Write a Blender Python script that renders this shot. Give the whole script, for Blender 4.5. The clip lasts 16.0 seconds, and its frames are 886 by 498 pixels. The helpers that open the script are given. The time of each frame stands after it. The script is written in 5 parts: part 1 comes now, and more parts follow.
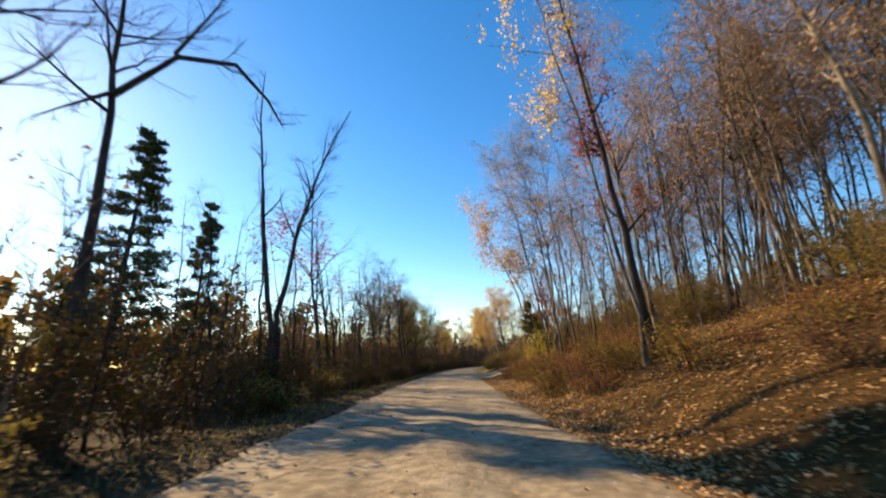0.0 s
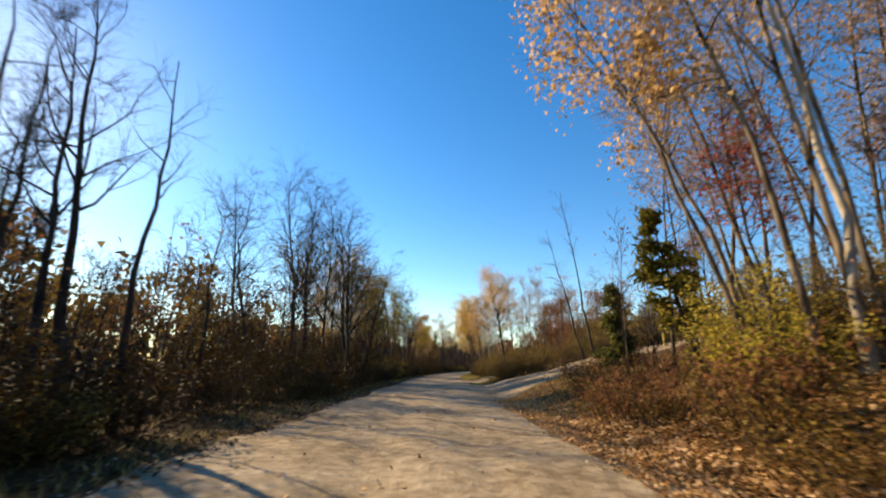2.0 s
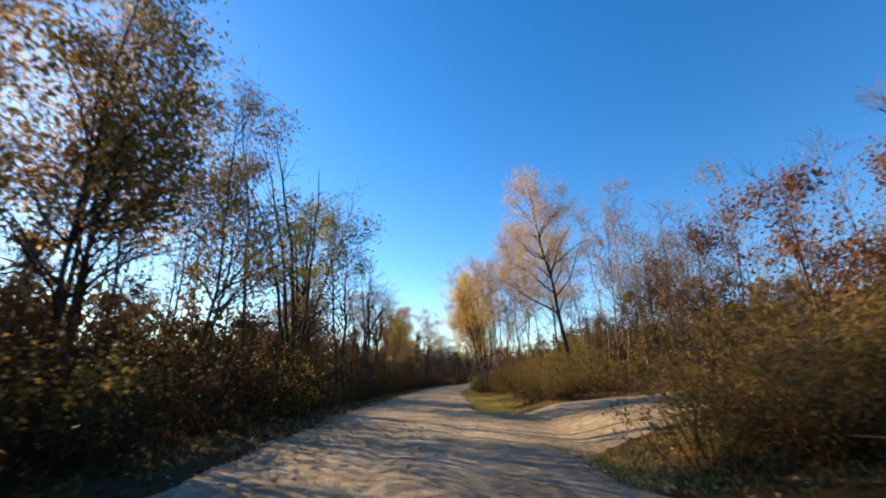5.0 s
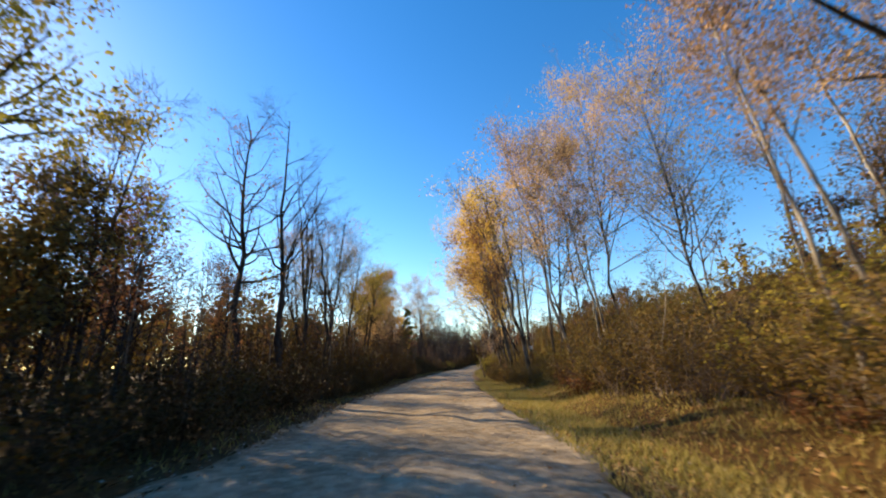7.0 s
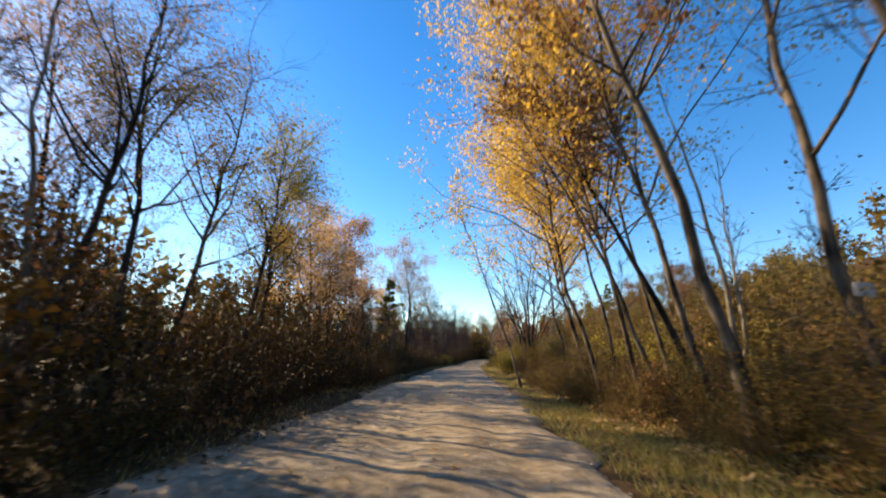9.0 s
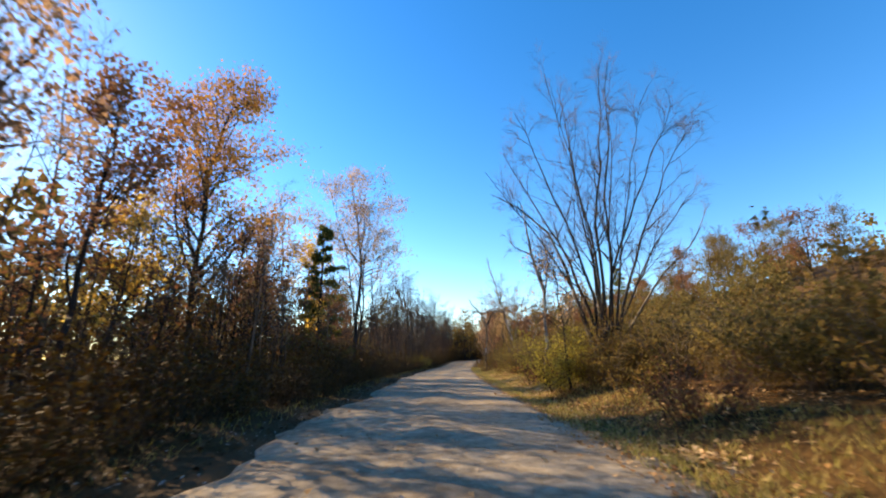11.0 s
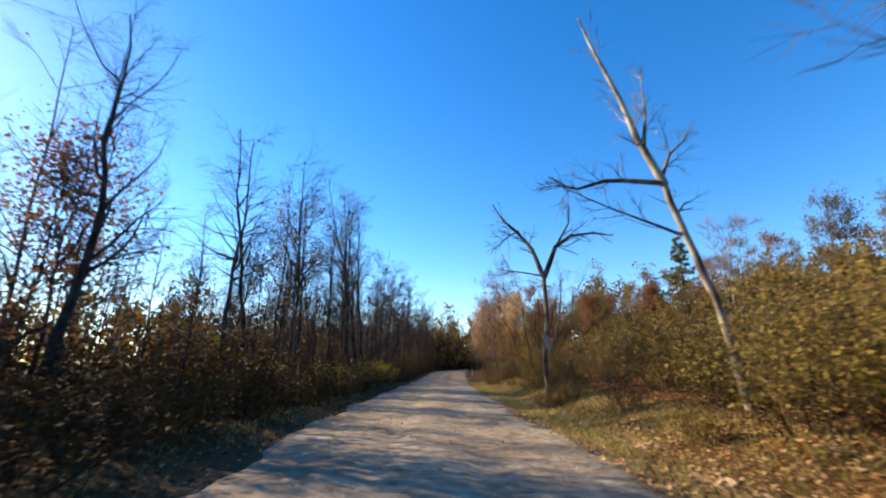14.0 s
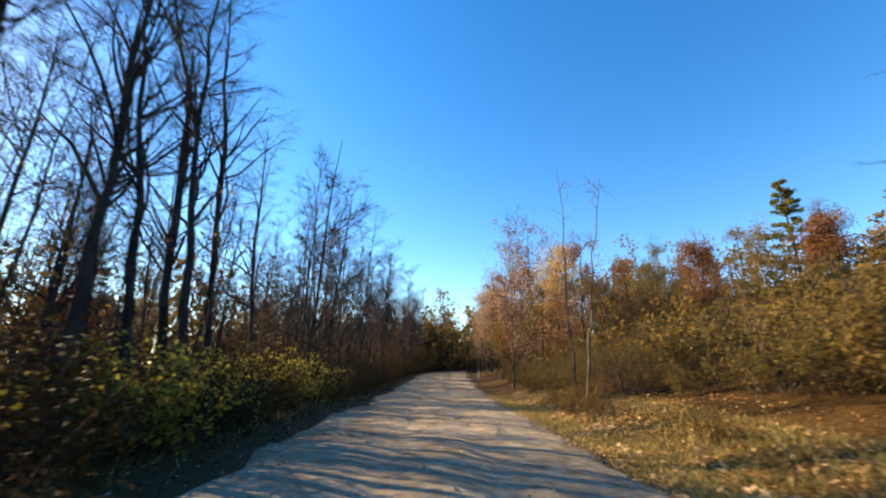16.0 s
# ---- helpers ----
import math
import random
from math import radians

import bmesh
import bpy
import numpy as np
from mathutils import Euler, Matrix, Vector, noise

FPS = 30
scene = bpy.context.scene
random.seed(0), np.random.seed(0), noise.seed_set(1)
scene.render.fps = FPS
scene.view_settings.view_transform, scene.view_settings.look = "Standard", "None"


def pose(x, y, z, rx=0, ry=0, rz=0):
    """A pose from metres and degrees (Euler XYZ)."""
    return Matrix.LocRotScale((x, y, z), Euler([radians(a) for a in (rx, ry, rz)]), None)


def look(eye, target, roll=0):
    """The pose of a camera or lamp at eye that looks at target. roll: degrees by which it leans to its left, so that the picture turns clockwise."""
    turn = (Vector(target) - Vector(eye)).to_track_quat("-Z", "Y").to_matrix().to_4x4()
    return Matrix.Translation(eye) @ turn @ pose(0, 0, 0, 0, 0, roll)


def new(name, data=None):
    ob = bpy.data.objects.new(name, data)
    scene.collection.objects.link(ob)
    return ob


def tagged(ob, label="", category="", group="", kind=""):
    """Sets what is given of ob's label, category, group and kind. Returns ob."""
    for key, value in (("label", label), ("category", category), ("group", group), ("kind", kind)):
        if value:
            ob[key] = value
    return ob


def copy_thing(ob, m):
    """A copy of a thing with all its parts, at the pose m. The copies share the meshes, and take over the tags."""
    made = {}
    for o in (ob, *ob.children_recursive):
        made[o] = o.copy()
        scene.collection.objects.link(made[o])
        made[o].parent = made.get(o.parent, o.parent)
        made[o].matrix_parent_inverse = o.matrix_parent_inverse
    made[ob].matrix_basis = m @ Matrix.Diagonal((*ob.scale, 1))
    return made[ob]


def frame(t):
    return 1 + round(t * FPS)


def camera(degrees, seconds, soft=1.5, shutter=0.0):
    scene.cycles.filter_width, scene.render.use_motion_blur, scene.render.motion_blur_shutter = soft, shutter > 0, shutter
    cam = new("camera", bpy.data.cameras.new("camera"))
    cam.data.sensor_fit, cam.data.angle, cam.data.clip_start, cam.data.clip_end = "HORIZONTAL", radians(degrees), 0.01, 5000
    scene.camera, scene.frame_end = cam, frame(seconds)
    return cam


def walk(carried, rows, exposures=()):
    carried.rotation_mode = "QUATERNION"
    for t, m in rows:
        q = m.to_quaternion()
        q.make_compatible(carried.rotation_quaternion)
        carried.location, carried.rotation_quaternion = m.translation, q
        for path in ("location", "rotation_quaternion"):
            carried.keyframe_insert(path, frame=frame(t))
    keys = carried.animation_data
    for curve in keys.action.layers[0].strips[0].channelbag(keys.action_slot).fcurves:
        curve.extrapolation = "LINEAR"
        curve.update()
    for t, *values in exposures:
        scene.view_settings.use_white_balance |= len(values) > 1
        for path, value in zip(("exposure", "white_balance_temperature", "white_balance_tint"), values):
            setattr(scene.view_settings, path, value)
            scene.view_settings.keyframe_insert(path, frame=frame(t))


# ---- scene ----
# ---- camera ----
cam = camera(95.6, 16.0, soft=2.0, shutter=0.2)
PATH = [
    (0.0, (0.11, -1.27, 1.55), (0.208, 8.348, 4.284), -1.00),
    (0.5, (0.08, 4.26, 1.52), (0.268, 13.889, 4.231), -0.27),
    (1.0, (0.06, 9.74, 1.49), (0.379, 19.337, 4.284), -0.36),
    (1.5, (0.16, 15.15, 1.49), (0.613, 24.704, 4.399), -0.60),
    (2.0, (0.33, 20.50, 1.48), (0.865, 30.080, 4.304), 1.34),
    (2.5, (0.47, 25.89, 1.48), (1.090, 35.453, 4.345), 1.91),
    (3.0, (0.65, 31.29, 1.49), (1.427, 40.920, 4.082), 0.24),
    (3.5, (0.93, 36.73, 1.49), (1.736, 46.287, 4.325), -0.04),
    (6.0, (2.84, 64.03, 1.51), (3.788, 73.480, 4.631), 2.04),
    (6.5, (3.33, 69.48, 1.52), (4.432, 79.023, 4.300), -0.49),
    (7.0, (3.79, 74.94, 1.50), (4.898, 84.485, 4.255), -0.76),
    (7.5, (4.25, 80.41, 1.47), (5.354, 89.973, 4.197), -0.96),
    (8.0, (4.77, 85.92, 1.46), (5.888, 95.489, 4.131), -1.33),
    (8.5, (5.42, 91.40, 1.47), (6.521, 100.970, 4.149), 0.42),
    (9.0, (6.14, 96.86, 1.50), (7.310, 106.440, 4.122), 0.78),
    (11.5, (10.27, 124.22, 1.50), (12.042, 133.695, 4.166), 0.17),
    (12.0, (11.22, 129.68, 1.49), (13.017, 139.148, 4.175), 0.40),
    (12.5, (12.22, 135.14, 1.50), (14.059, 144.584, 4.215), 0.40),
    (13.0, (13.24, 140.61, 1.50), (15.145, 150.044, 4.231), 0.82),
    (13.5, (14.28, 146.08, 1.50), (16.292, 155.475, 4.286), 0.59),
    (14.0, (15.26, 151.50, 1.52), (17.431, 160.838, 4.378), 0.58),
    (14.5, (16.32, 156.94, 1.52), (18.575, 166.243, 4.411), -0.35),
    (15.0, (17.43, 162.43, 1.50), (19.768, 171.717, 4.382), -0.96),
    (15.5, (18.66, 167.94, 1.50), (20.997, 177.214, 4.418), 1.14),
    (16.0, (19.91, 173.45, 1.50), (22.304, 182.725, 4.389), 0.99),
]
walk(cam, [(t, look(e, g, r)) for t, e, g, r in PATH], exposures=[(0.0, 1.05, 8900, 7), (2.0, 0.96, 8700, 7), (3.0, 0.80, 7800, 8), (3.5, 0.80, 7700, 9), (6.0, 1.08, 8000, 8), (7.5, 1.10, 8300, 8), (9.0, 1.15, 8100, 8), (11.5, 1.38, 8100, 8), (12.5, 1.28, 7700, 8), (13.0, 1.12, 7100, 10), (13.5, 1.10, 7100, 10), (14.0, 1.15, 7200, 9), (14.5, 1.18, 7500, 9), (15.0, 1.18, 7800, 9), (15.5, 1.28, 8000, 9), (16.0, 1.38, 8400, 8)])

# ---- light ----
SUN = Vector((-0.695, 0.575, 0.440)).normalized()
world = bpy.data.worlds.new("autumn_sky")
scene.world = world
world.use_nodes = True
wn = world.node_tree.nodes
sky = wn.new("ShaderNodeTexSky")
sky.sky_type = "NISHITA"
sky.sun_disc = False
sky.sun_elevation = math.asin(SUN.z)
sky.sun_rotation = math.atan2(SUN.x, SUN.y)
sky.air_density = 1.0
sky.dust_density = 0.09
sky.ozone_density = 3.0
depth = wn.new("ShaderNodeHueSaturation")
depth.inputs["Hue"].default_value = 0.508
depth.inputs["Saturation"].default_value = 1.36
world.node_tree.links.new(sky.outputs[0], depth.inputs["Color"])
world.node_tree.links.new(depth.outputs[0], wn["Background"].inputs[0])
wn["Background"].inputs[1].default_value = 0.15
lamp = bpy.data.lights.new("sun", "SUN")
lamp.energy = 5.0
lamp.angle = radians(0.6)
lamp.color = (1.0, 0.84, 0.64)
new("sun", lamp).matrix_world = look((0, 0, 60), Vector((0, 0, 60)) - SUN)


# ---- materials ----
def node_mat(name):
    m = bpy.data.materials.new(name)
    m.use_nodes = True
    nt = m.node_tree
    return m, nt, nt.nodes["Principled BSDF"], nt.links.new


def add(nt, kind, **values):
    n = nt.nodes.new("ShaderNode" + kind)
    for key, value in values.items():
        n.inputs[key].default_value = value
    return n


def ramp(nt, stops):
    n = nt.nodes.new("ShaderNodeValToRGB")
    e = n.color_ramp.elements
    while len(e) < len(stops):
        e.new(0.5)
    for el, (p, c) in zip(e, stops):
        el.position, el.color = p, (*c, 1)
    return n


def bark(name, dark, light, scale=9.0, rough=0.9):
    m, nt, bsdf, link = node_mat(name)
    co = nt.nodes.new("ShaderNodeTexCoord")
    mp = nt.nodes.new("ShaderNodeMapping")
    mp.inputs["Scale"].default_value = (1, 1, 0.25)
    n1 = add(nt, "TexNoise", Scale=scale, Detail=6.0, Roughness=0.65)
    n2 = add(nt, "TexNoise", Scale=1.1, Detail=2.0)
    mixf = nt.nodes.new("ShaderNodeMath")
    mixf.operation = "MULTIPLY_ADD"
    mixf.inputs[1].default_value = 0.5
    rp = ramp(nt, [(0.40, dark), (0.62, light)])
    link(co.outputs["Object"], mp.inputs[0])
    link(mp.outputs[0], n1.inputs[0])
    link(co.outputs["Object"], n2.inputs[0])
    half = nt.nodes.new("ShaderNodeMath")
    half.operation = "MULTIPLY"
    half.inputs[1].default_value = 0.5
    link(n1.outputs[0], half.inputs[0])
    link(n2.outputs[0], mixf.inputs[0])
    link(half.outputs[0], mixf.inputs[2])
    link(mixf.outputs[0], rp.inputs[0])
    link(rp.outputs[0], bsdf.inputs["Base Color"])
    bump = add(nt, "Bump", Strength=0.7, Distance=0.03)
    link(n1.outputs[0], bump.inputs["Height"])
    link(bump.outputs[0], bsdf.inputs["Normal"])
    bsdf.inputs["Roughness"].default_value = rough
    bsdf.inputs["Specular IOR Level"].default_value = 0.15
    return m


def leafmat(name, colours, through_light=0.45):
    """Leaves: every leaf its own tone, light shining through."""
    m, nt, bsdf, link = node_mat(name)
    geo = nt.nodes.new("ShaderNodeNewGeometry")
    info = nt.nodes.new("ShaderNodeObjectInfo")
    mixer = nt.nodes.new("ShaderNodeMath")
    mixer.operation = "MULTIPLY_ADD"
    mixer.inputs[1].default_value = 0.75
    sc = nt.nodes.new("ShaderNodeMath")
    sc.operation = "MULTIPLY"
    sc.inputs[1].default_value = 0.25
    link(geo.outputs["Random Per Island"], mixer.inputs[0])
    link(info.outputs["Random"], sc.inputs[0])
    link(sc.outputs[0], mixer.inputs[2])
    k = len(colours) - 1
    rp = ramp(nt, [(i / k, c) for i, c in enumerate(colours)])
    link(mixer.outputs[0], rp.inputs[0])
    link(rp.outputs[0], bsdf.inputs["Base Color"])
    bsdf.inputs["Roughness"].default_value = 0.75
    bsdf.inputs["Specular IOR Level"].default_value = 0.12
    tr = nt.nodes.new("ShaderNodeBsdfTranslucent")
    link(rp.outputs[0], tr.inputs[0])
    mx = nt.nodes.new("ShaderNodeMixShader")
    mx.inputs[0].default_value = through_light
    link(bsdf.outputs[0], mx.inputs[1])
    link(tr.outputs[0], mx.inputs[2])
    link(mx.outputs[0], nt.nodes["Material Output"].inputs[0])
    return m


def soil(name, colours, fine=14.0, coarse=0.5, bump_depth=0.05, rough=0.95, stretch=1.0, margin=None):
    m, nt, bsdf, link = node_mat(name)
    co = nt.nodes.new("ShaderNodeTexCoord")
    mp = nt.nodes.new("ShaderNodeMapping")
    mp.inputs["Scale"].default_value = (1, stretch, 1)
    link(co.outputs["Object"], mp.inputs[0])
    n1 = add(nt, "TexNoise", Scale=fine, Detail=8.0, Roughness=0.7)
    n2 = add(nt, "TexNoise", Scale=coarse, Detail=5.0, Roughness=0.6)
    vo = add(nt, "TexVoronoi", Scale=fine * 1.7)
    for n in (n1, n2, vo):
        link(mp.outputs[0], n.inputs[0])
    a = nt.nodes.new("ShaderNodeMath")
    a.operation = "MULTIPLY_ADD"
    a.inputs[1].default_value = 0.55
    b = nt.nodes.new("ShaderNodeMath")
    b.operation = "MULTIPLY"
    b.inputs[1].default_value = 0.45
    link(n2.outputs[0], b.inputs[0])
    link(n1.outputs[0], a.inputs[0])
    link(b.outputs[0], a.inputs[2])
    k = len(colours) - 1
    rp = ramp(nt, [(0.32 + 0.36 * i / k, c) for i, c in enumerate(colours)])
    link(a.outputs[0], rp.inputs[0])
    hue = nt.nodes.new("ShaderNodeMixRGB")
    hue.blend_type = "MULTIPLY"
    hue.inputs[0].default_value = 0.3
    grey = nt.nodes.new("ShaderNodeRGBToBW")
    link(vo.outputs["Color"], grey.inputs[0])
    link(grey.outputs[0], hue.inputs[2])
    tone = rp
    if margin:
        # near the road's edge the surface gives way to its neighbour in ragged patches
        colour, inner, outer = margin
        sep = nt.nodes.new("ShaderNodeSeparateXYZ")
        link(co.outputs["Object"], sep.inputs[0])

        def calc(kind, p, q):
            n = nt.nodes.new("ShaderNodeMath")
            n.operation = kind
            for i, value in enumerate((p, q)):
                if isinstance(value, (int, float)):
                    n.inputs[i].default_value = value
                elif value is not None:
                    link(value, n.inputs[i])
            return n.outputs[0]

        off = calc("SUBTRACT", sep.outputs[0], calc("MULTIPLY", calc("MULTIPLY", sep.outputs[1], sep.outputs[1]), 0.000665))
        off = calc("ABSOLUTE", calc("ADD", off, 0.35), 0)
        n3 = add(nt, "TexNoise", Scale=0.9, Detail=6.0, Roughness=0.7)
        link(mp.outputs[0], n3.inputs[0])
        off = calc("ADD", off, calc("MULTIPLY", calc("SUBTRACT", n3.outputs[0], 0.5), 3.4))
        rg = nt.nodes.new("ShaderNodeMapRange")
        rg.interpolation_type = "SMOOTHSTEP"
        rg.inputs["From Min"].default_value = inner
        rg.inputs["From Max"].default_value = outer
        link(off, rg.inputs[0])
        tone = nt.nodes.new("ShaderNodeMixRGB")
        link(rg.outputs[0], tone.inputs[0])
        link(rp.outputs[0], tone.inputs[1])
        tone.inputs[2].default_value = (*colour, 1)
    link(tone.outputs[0], hue.inputs[1])
    link(hue.outputs[0], bsdf.inputs["Base Color"])
    bump = add(nt, "Bump", Strength=0.8, Distance=bump_depth)
    link(n1.outputs[0], bump.inputs["Height"])
    link(bump.outputs[0], bsdf.inputs["Normal"])
    bsdf.inputs["Roughness"].default_value = rough
    bsdf.inputs["Specular IOR Level"].default_value = 0.1
    return m


def plain(name, colour, rough=0.6, metal=0.0):
    m, nt, bsdf, link = node_mat(name)
    co = nt.nodes.new("ShaderNodeTexCoord")
    n1 = add(nt, "TexNoise", Scale=8.0, Detail=5.0)
    rp = ramp(nt, [(0.3, tuple(c * 0.75 for c in colour)), (0.7, colour)])
    link(co.outputs["Object"], n1.inputs[0])
    link(n1.outputs[0], rp.inputs[0])
    link(rp.outputs[0], bsdf.inputs["Base Color"])
    bsdf.inputs["Roughness"].default_value = rough
    bsdf.inputs["Metallic"].default_value = metal
    return m


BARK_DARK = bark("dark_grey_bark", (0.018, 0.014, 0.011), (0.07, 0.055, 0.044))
BARK_GREY = bark("grey_brown_bark", (0.028, 0.020, 0.014), (0.27, 0.21, 0.15), scale=6.0)
BARK_PALE = bark("pale_birch_bark", (0.10, 0.078, 0.058), (0.46, 0.395, 0.305), scale=5.0)
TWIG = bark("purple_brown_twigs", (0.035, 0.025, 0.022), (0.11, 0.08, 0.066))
# lighter twig copy, with sunlight put into the tan tone
TWIG_PALE = bark("sun_toned_tan_twigs", (0.07, 0.052, 0.042), (0.20, 0.152, 0.122))
STEM = bark("brown_brush_stems", (0.03, 0.02, 0.012), (0.12, 0.075, 0.045))
GOLD = leafmat("golden_leaves", [(0.54, 0.30, 0.04), (0.68, 0.42, 0.07), (0.76, 0.52, 0.11), (0.50, 0.34, 0.07)], 0.55)
ORANGE = leafmat("orange_brown_leaves", [(0.44, 0.24, 0.09), (0.58, 0.36, 0.15), (0.66, 0.46, 0.22), (0.36, 0.21, 0.09)], 0.5)
PINKISH = leafmat("dusty_pink_brown_leaves", [(0.36, 0.21, 0.12), (0.50, 0.32, 0.18), (0.30, 0.17, 0.10), (0.56, 0.38, 0.20)], 0.5)
RUSSET = leafmat("russet_leaves", [(0.13, 0.055, 0.03), (0.22, 0.095, 0.045), (0.28, 0.14, 0.065), (0.12, 0.06, 0.035)])
RED = leafmat("dull_red_leaves", [(0.28, 0.05, 0.04), (0.38, 0.10, 0.07), (0.22, 0.05, 0.04)])
OLIVE = leafmat("olive_leaves", [(0.085, 0.07, 0.02), (0.16, 0.12, 0.036), (0.24, 0.17, 0.055), (0.14, 0.09, 0.03)], 0.5)
YGREEN = leafmat("yellow_green_leaves", [(0.20, 0.17, 0.03), (0.34, 0.27, 0.05), (0.45, 0.35, 0.06), (0.24, 0.22, 0.05)])
MOSS = leafmat("mustard_olive_leaves", [(0.12, 0.09, 0.025), (0.21, 0.155, 0.04), (0.29, 0.21, 0.055), (0.15, 0.10, 0.03)], 0.35)
GREENISH = leafmat("dull_green_leaves", [(0.10, 0.11, 0.02), (0.19, 0.18, 0.035), (0.27, 0.23, 0.05), (0.13, 0.13, 0.03)], 0.45)
BRUSH = leafmat("brown_olive_brush_leaves", [(0.10, 0.058, 0.018), (0.20, 0.115, 0.034), (0.17, 0.125, 0.03), (0.28, 0.165, 0.05)], 0.35)
# brush leaves with the hedge's shade put into their colour, half and full
HALF_SHADE = leafmat("half_shade_olive_brown_leaves", [(0.035, 0.022, 0.008), (0.10, 0.049, 0.012), (0.08, 0.056, 0.012), (0.145, 0.07, 0.018)], 0.12)
SHADY = leafmat("shade_toned_brush_leaves", [(0.026, 0.012, 0.004), (0.056, 0.026, 0.008), (0.044, 0.028, 0.007), (0.080, 0.036, 0.011)], 0.04)
TAN = leafmat("dry_tan_leaves", [(0.17, 0.08, 0.03), (0.37, 0.19, 0.07), (0.64, 0.42, 0.21), (0.28, 0.125, 0.042), (0.50, 0.29, 0.115)], 0.2)
# fallen leaves darkened in colour to stand for the shade along the hedge
SHADE_LITTER = leafmat("shade_toned_fallen_leaves", [(0.035, 0.017, 0.007), (0.075, 0.036, 0.013), (0.13, 0.068, 0.026), (0.05, 0.024, 0.009)], 0.05)
DRIFT = leafmat("pale_dry_leaves", [(0.28, 0.15, 0.06), (0.50, 0.31, 0.15), (0.66, 0.46, 0.26), (0.40, 0.20, 0.08)], 0.2)
# two lighter copies of the pine needles, sunlight put into their colour
NEEDLE_SUN = leafmat("sun_toned_olive_needles", [(0.06, 0.065, 0.012), (0.14, 0.12, 0.022), (0.21, 0.17, 0.035)], 0.25)
NEEDLE_MID = leafmat("part_sun_toned_needles", [(0.03, 0.045, 0.012), (0.09, 0.095, 0.026), (0.19, 0.165, 0.045)], 0.4)
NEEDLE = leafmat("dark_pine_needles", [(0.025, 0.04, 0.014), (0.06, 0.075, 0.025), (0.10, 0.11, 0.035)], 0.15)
GRASS = leafmat("autumn_grass", [(0.12, 0.12, 0.025), (0.25, 0.22, 0.05), (0.48, 0.38, 0.15), (0.22, 0.20, 0.045), (0.54, 0.41, 0.18)], 0.4)
ROAD = soil("pale_gravel_dirt", [(0.118, 0.084, 0.050), (0.245, 0.182, 0.115), (0.40, 0.315, 0.213), (0.55, 0.45, 0.328)], 3.5, 0.35, 0.06, 0.9, margin=((0.10, 0.066, 0.030), 3.0, 4.1))
TRACK = soil("side_track_gravel", [(0.10, 0.068, 0.038), (0.22, 0.16, 0.10), (0.36, 0.28, 0.18), (0.50, 0.40, 0.28)], 3.5, 0.35, 0.06, 0.9)
GROUND = soil("leaf_strewn_soil", [(0.016, 0.009, 0.004), (0.05, 0.027, 0.009), (0.11, 0.058, 0.018), (0.19, 0.105, 0.035)], 10.0, 0.25, 0.07, margin=((0.095, 0.058, 0.028), 4.2, 3.2))
OAK = leafmat("burnt_orange_leaves", [(0.26, 0.11, 0.025), (0.40, 0.18, 0.04), (0.50, 0.26, 0.07), (0.18, 0.085, 0.03)], 0.5)
STONE = plain("pale_stone", (0.40, 0.36, 0.31), 0.85)
BOARD = plain("weathered_grey_board", (0.36, 0.31, 0.25), 0.8)
WHITE = plain("weathered_white_board", (0.72, 0.70, 0.64), 0.6)
YELLOW = plain("yellow_paint", (0.75, 0.52, 0.05), 0.5)

# ---- the lie of the land ----
BEND = 0.00133


def centre(s):
    """The road's middle and its heading at s metres along the way."""
    if s < -30:
        x0, h = BEND * 450, -30 * BEND
        return Vector((x0 + (s + 30) * h, s)), math.atan(h)
    if s < 236:
        return Vector((BEND * s * s / 2, s)), math.atan(BEND * s)
    h0 = math.atan(BEND * 236)
    d = s - 236
    bend = min(d, 110)
    h = h0 + 0.0055 * bend
    x, y = BEND * 236 * 236 / 2, 236.0
    steps = 12
    for i in range(steps):
        a = h0 + 0.0055 * min(110, (i + 0.5) / steps * d)
        x += math.sin(a) * d / steps
        y += math.cos(a) * d / steps
    return Vector((x, y)), h


def smooth(a, b, x):
    k = min(1, max(0, (x - a) / (b - a)))
    return k * k * (3 - 2 * k)


def height(s, u):
    """Ground height beside the road."""
    n = noise.noise(Vector((s * 0.11, u * 0.13, 3.1)))
    fine = noise.noise(Vector((s * 0.55, u * 0.6, 9.7)))
    side = smooth(3.3, 5.5, abs(u))
    z = -0.07 + side * (0.30 * n + 0.09 * fine)
    far = smooth(200, 236, s) * 0.9 + max(0, s - 236) * 0.012
    if u > 3.3:
        junction = smooth(36, 46, s) * (1 - smooth(60, 70, s))
        rise = 0.41 * (1 - smooth(27, 40, s)) + 0.20 * smooth(27, 40, s)
        rise = rise * (1 - junction) + 0.25 * junction
        z += rise * (min(u, 14) - 3.3) * smooth(3.3, 6, u)
        if u > 14:
            z += 0.33 * (min(u, 48) - 14) * (0.6 + 0.4 * smooth(90, 140, s))
    elif u < -3.3:
        z += 0.12 * smooth(3.3, 5, -u) - 0.5 * smooth(9, 30, -u)
    return z + far


def in_track(s, u, clear=0.6):
    """Whether a spot lies on the side track."""
    if u < 2.5 or u > 47:
        return False
    d = u - 1.8
    near, far = track_edges(d)
    return near - clear < s < far + clear


def track_edges(d):
    """Where the side track's two edges lie along the road, d metres out from it."""
    far = 57.0 + 0.12 * d + 0.0022 * d * d + 6.5 * math.exp(-d / 2.0)
    near = 47.2 + 0.10 * d + 0.0030 * d * d - 9.5 * math.exp(-d / 3.2)
    return near, far


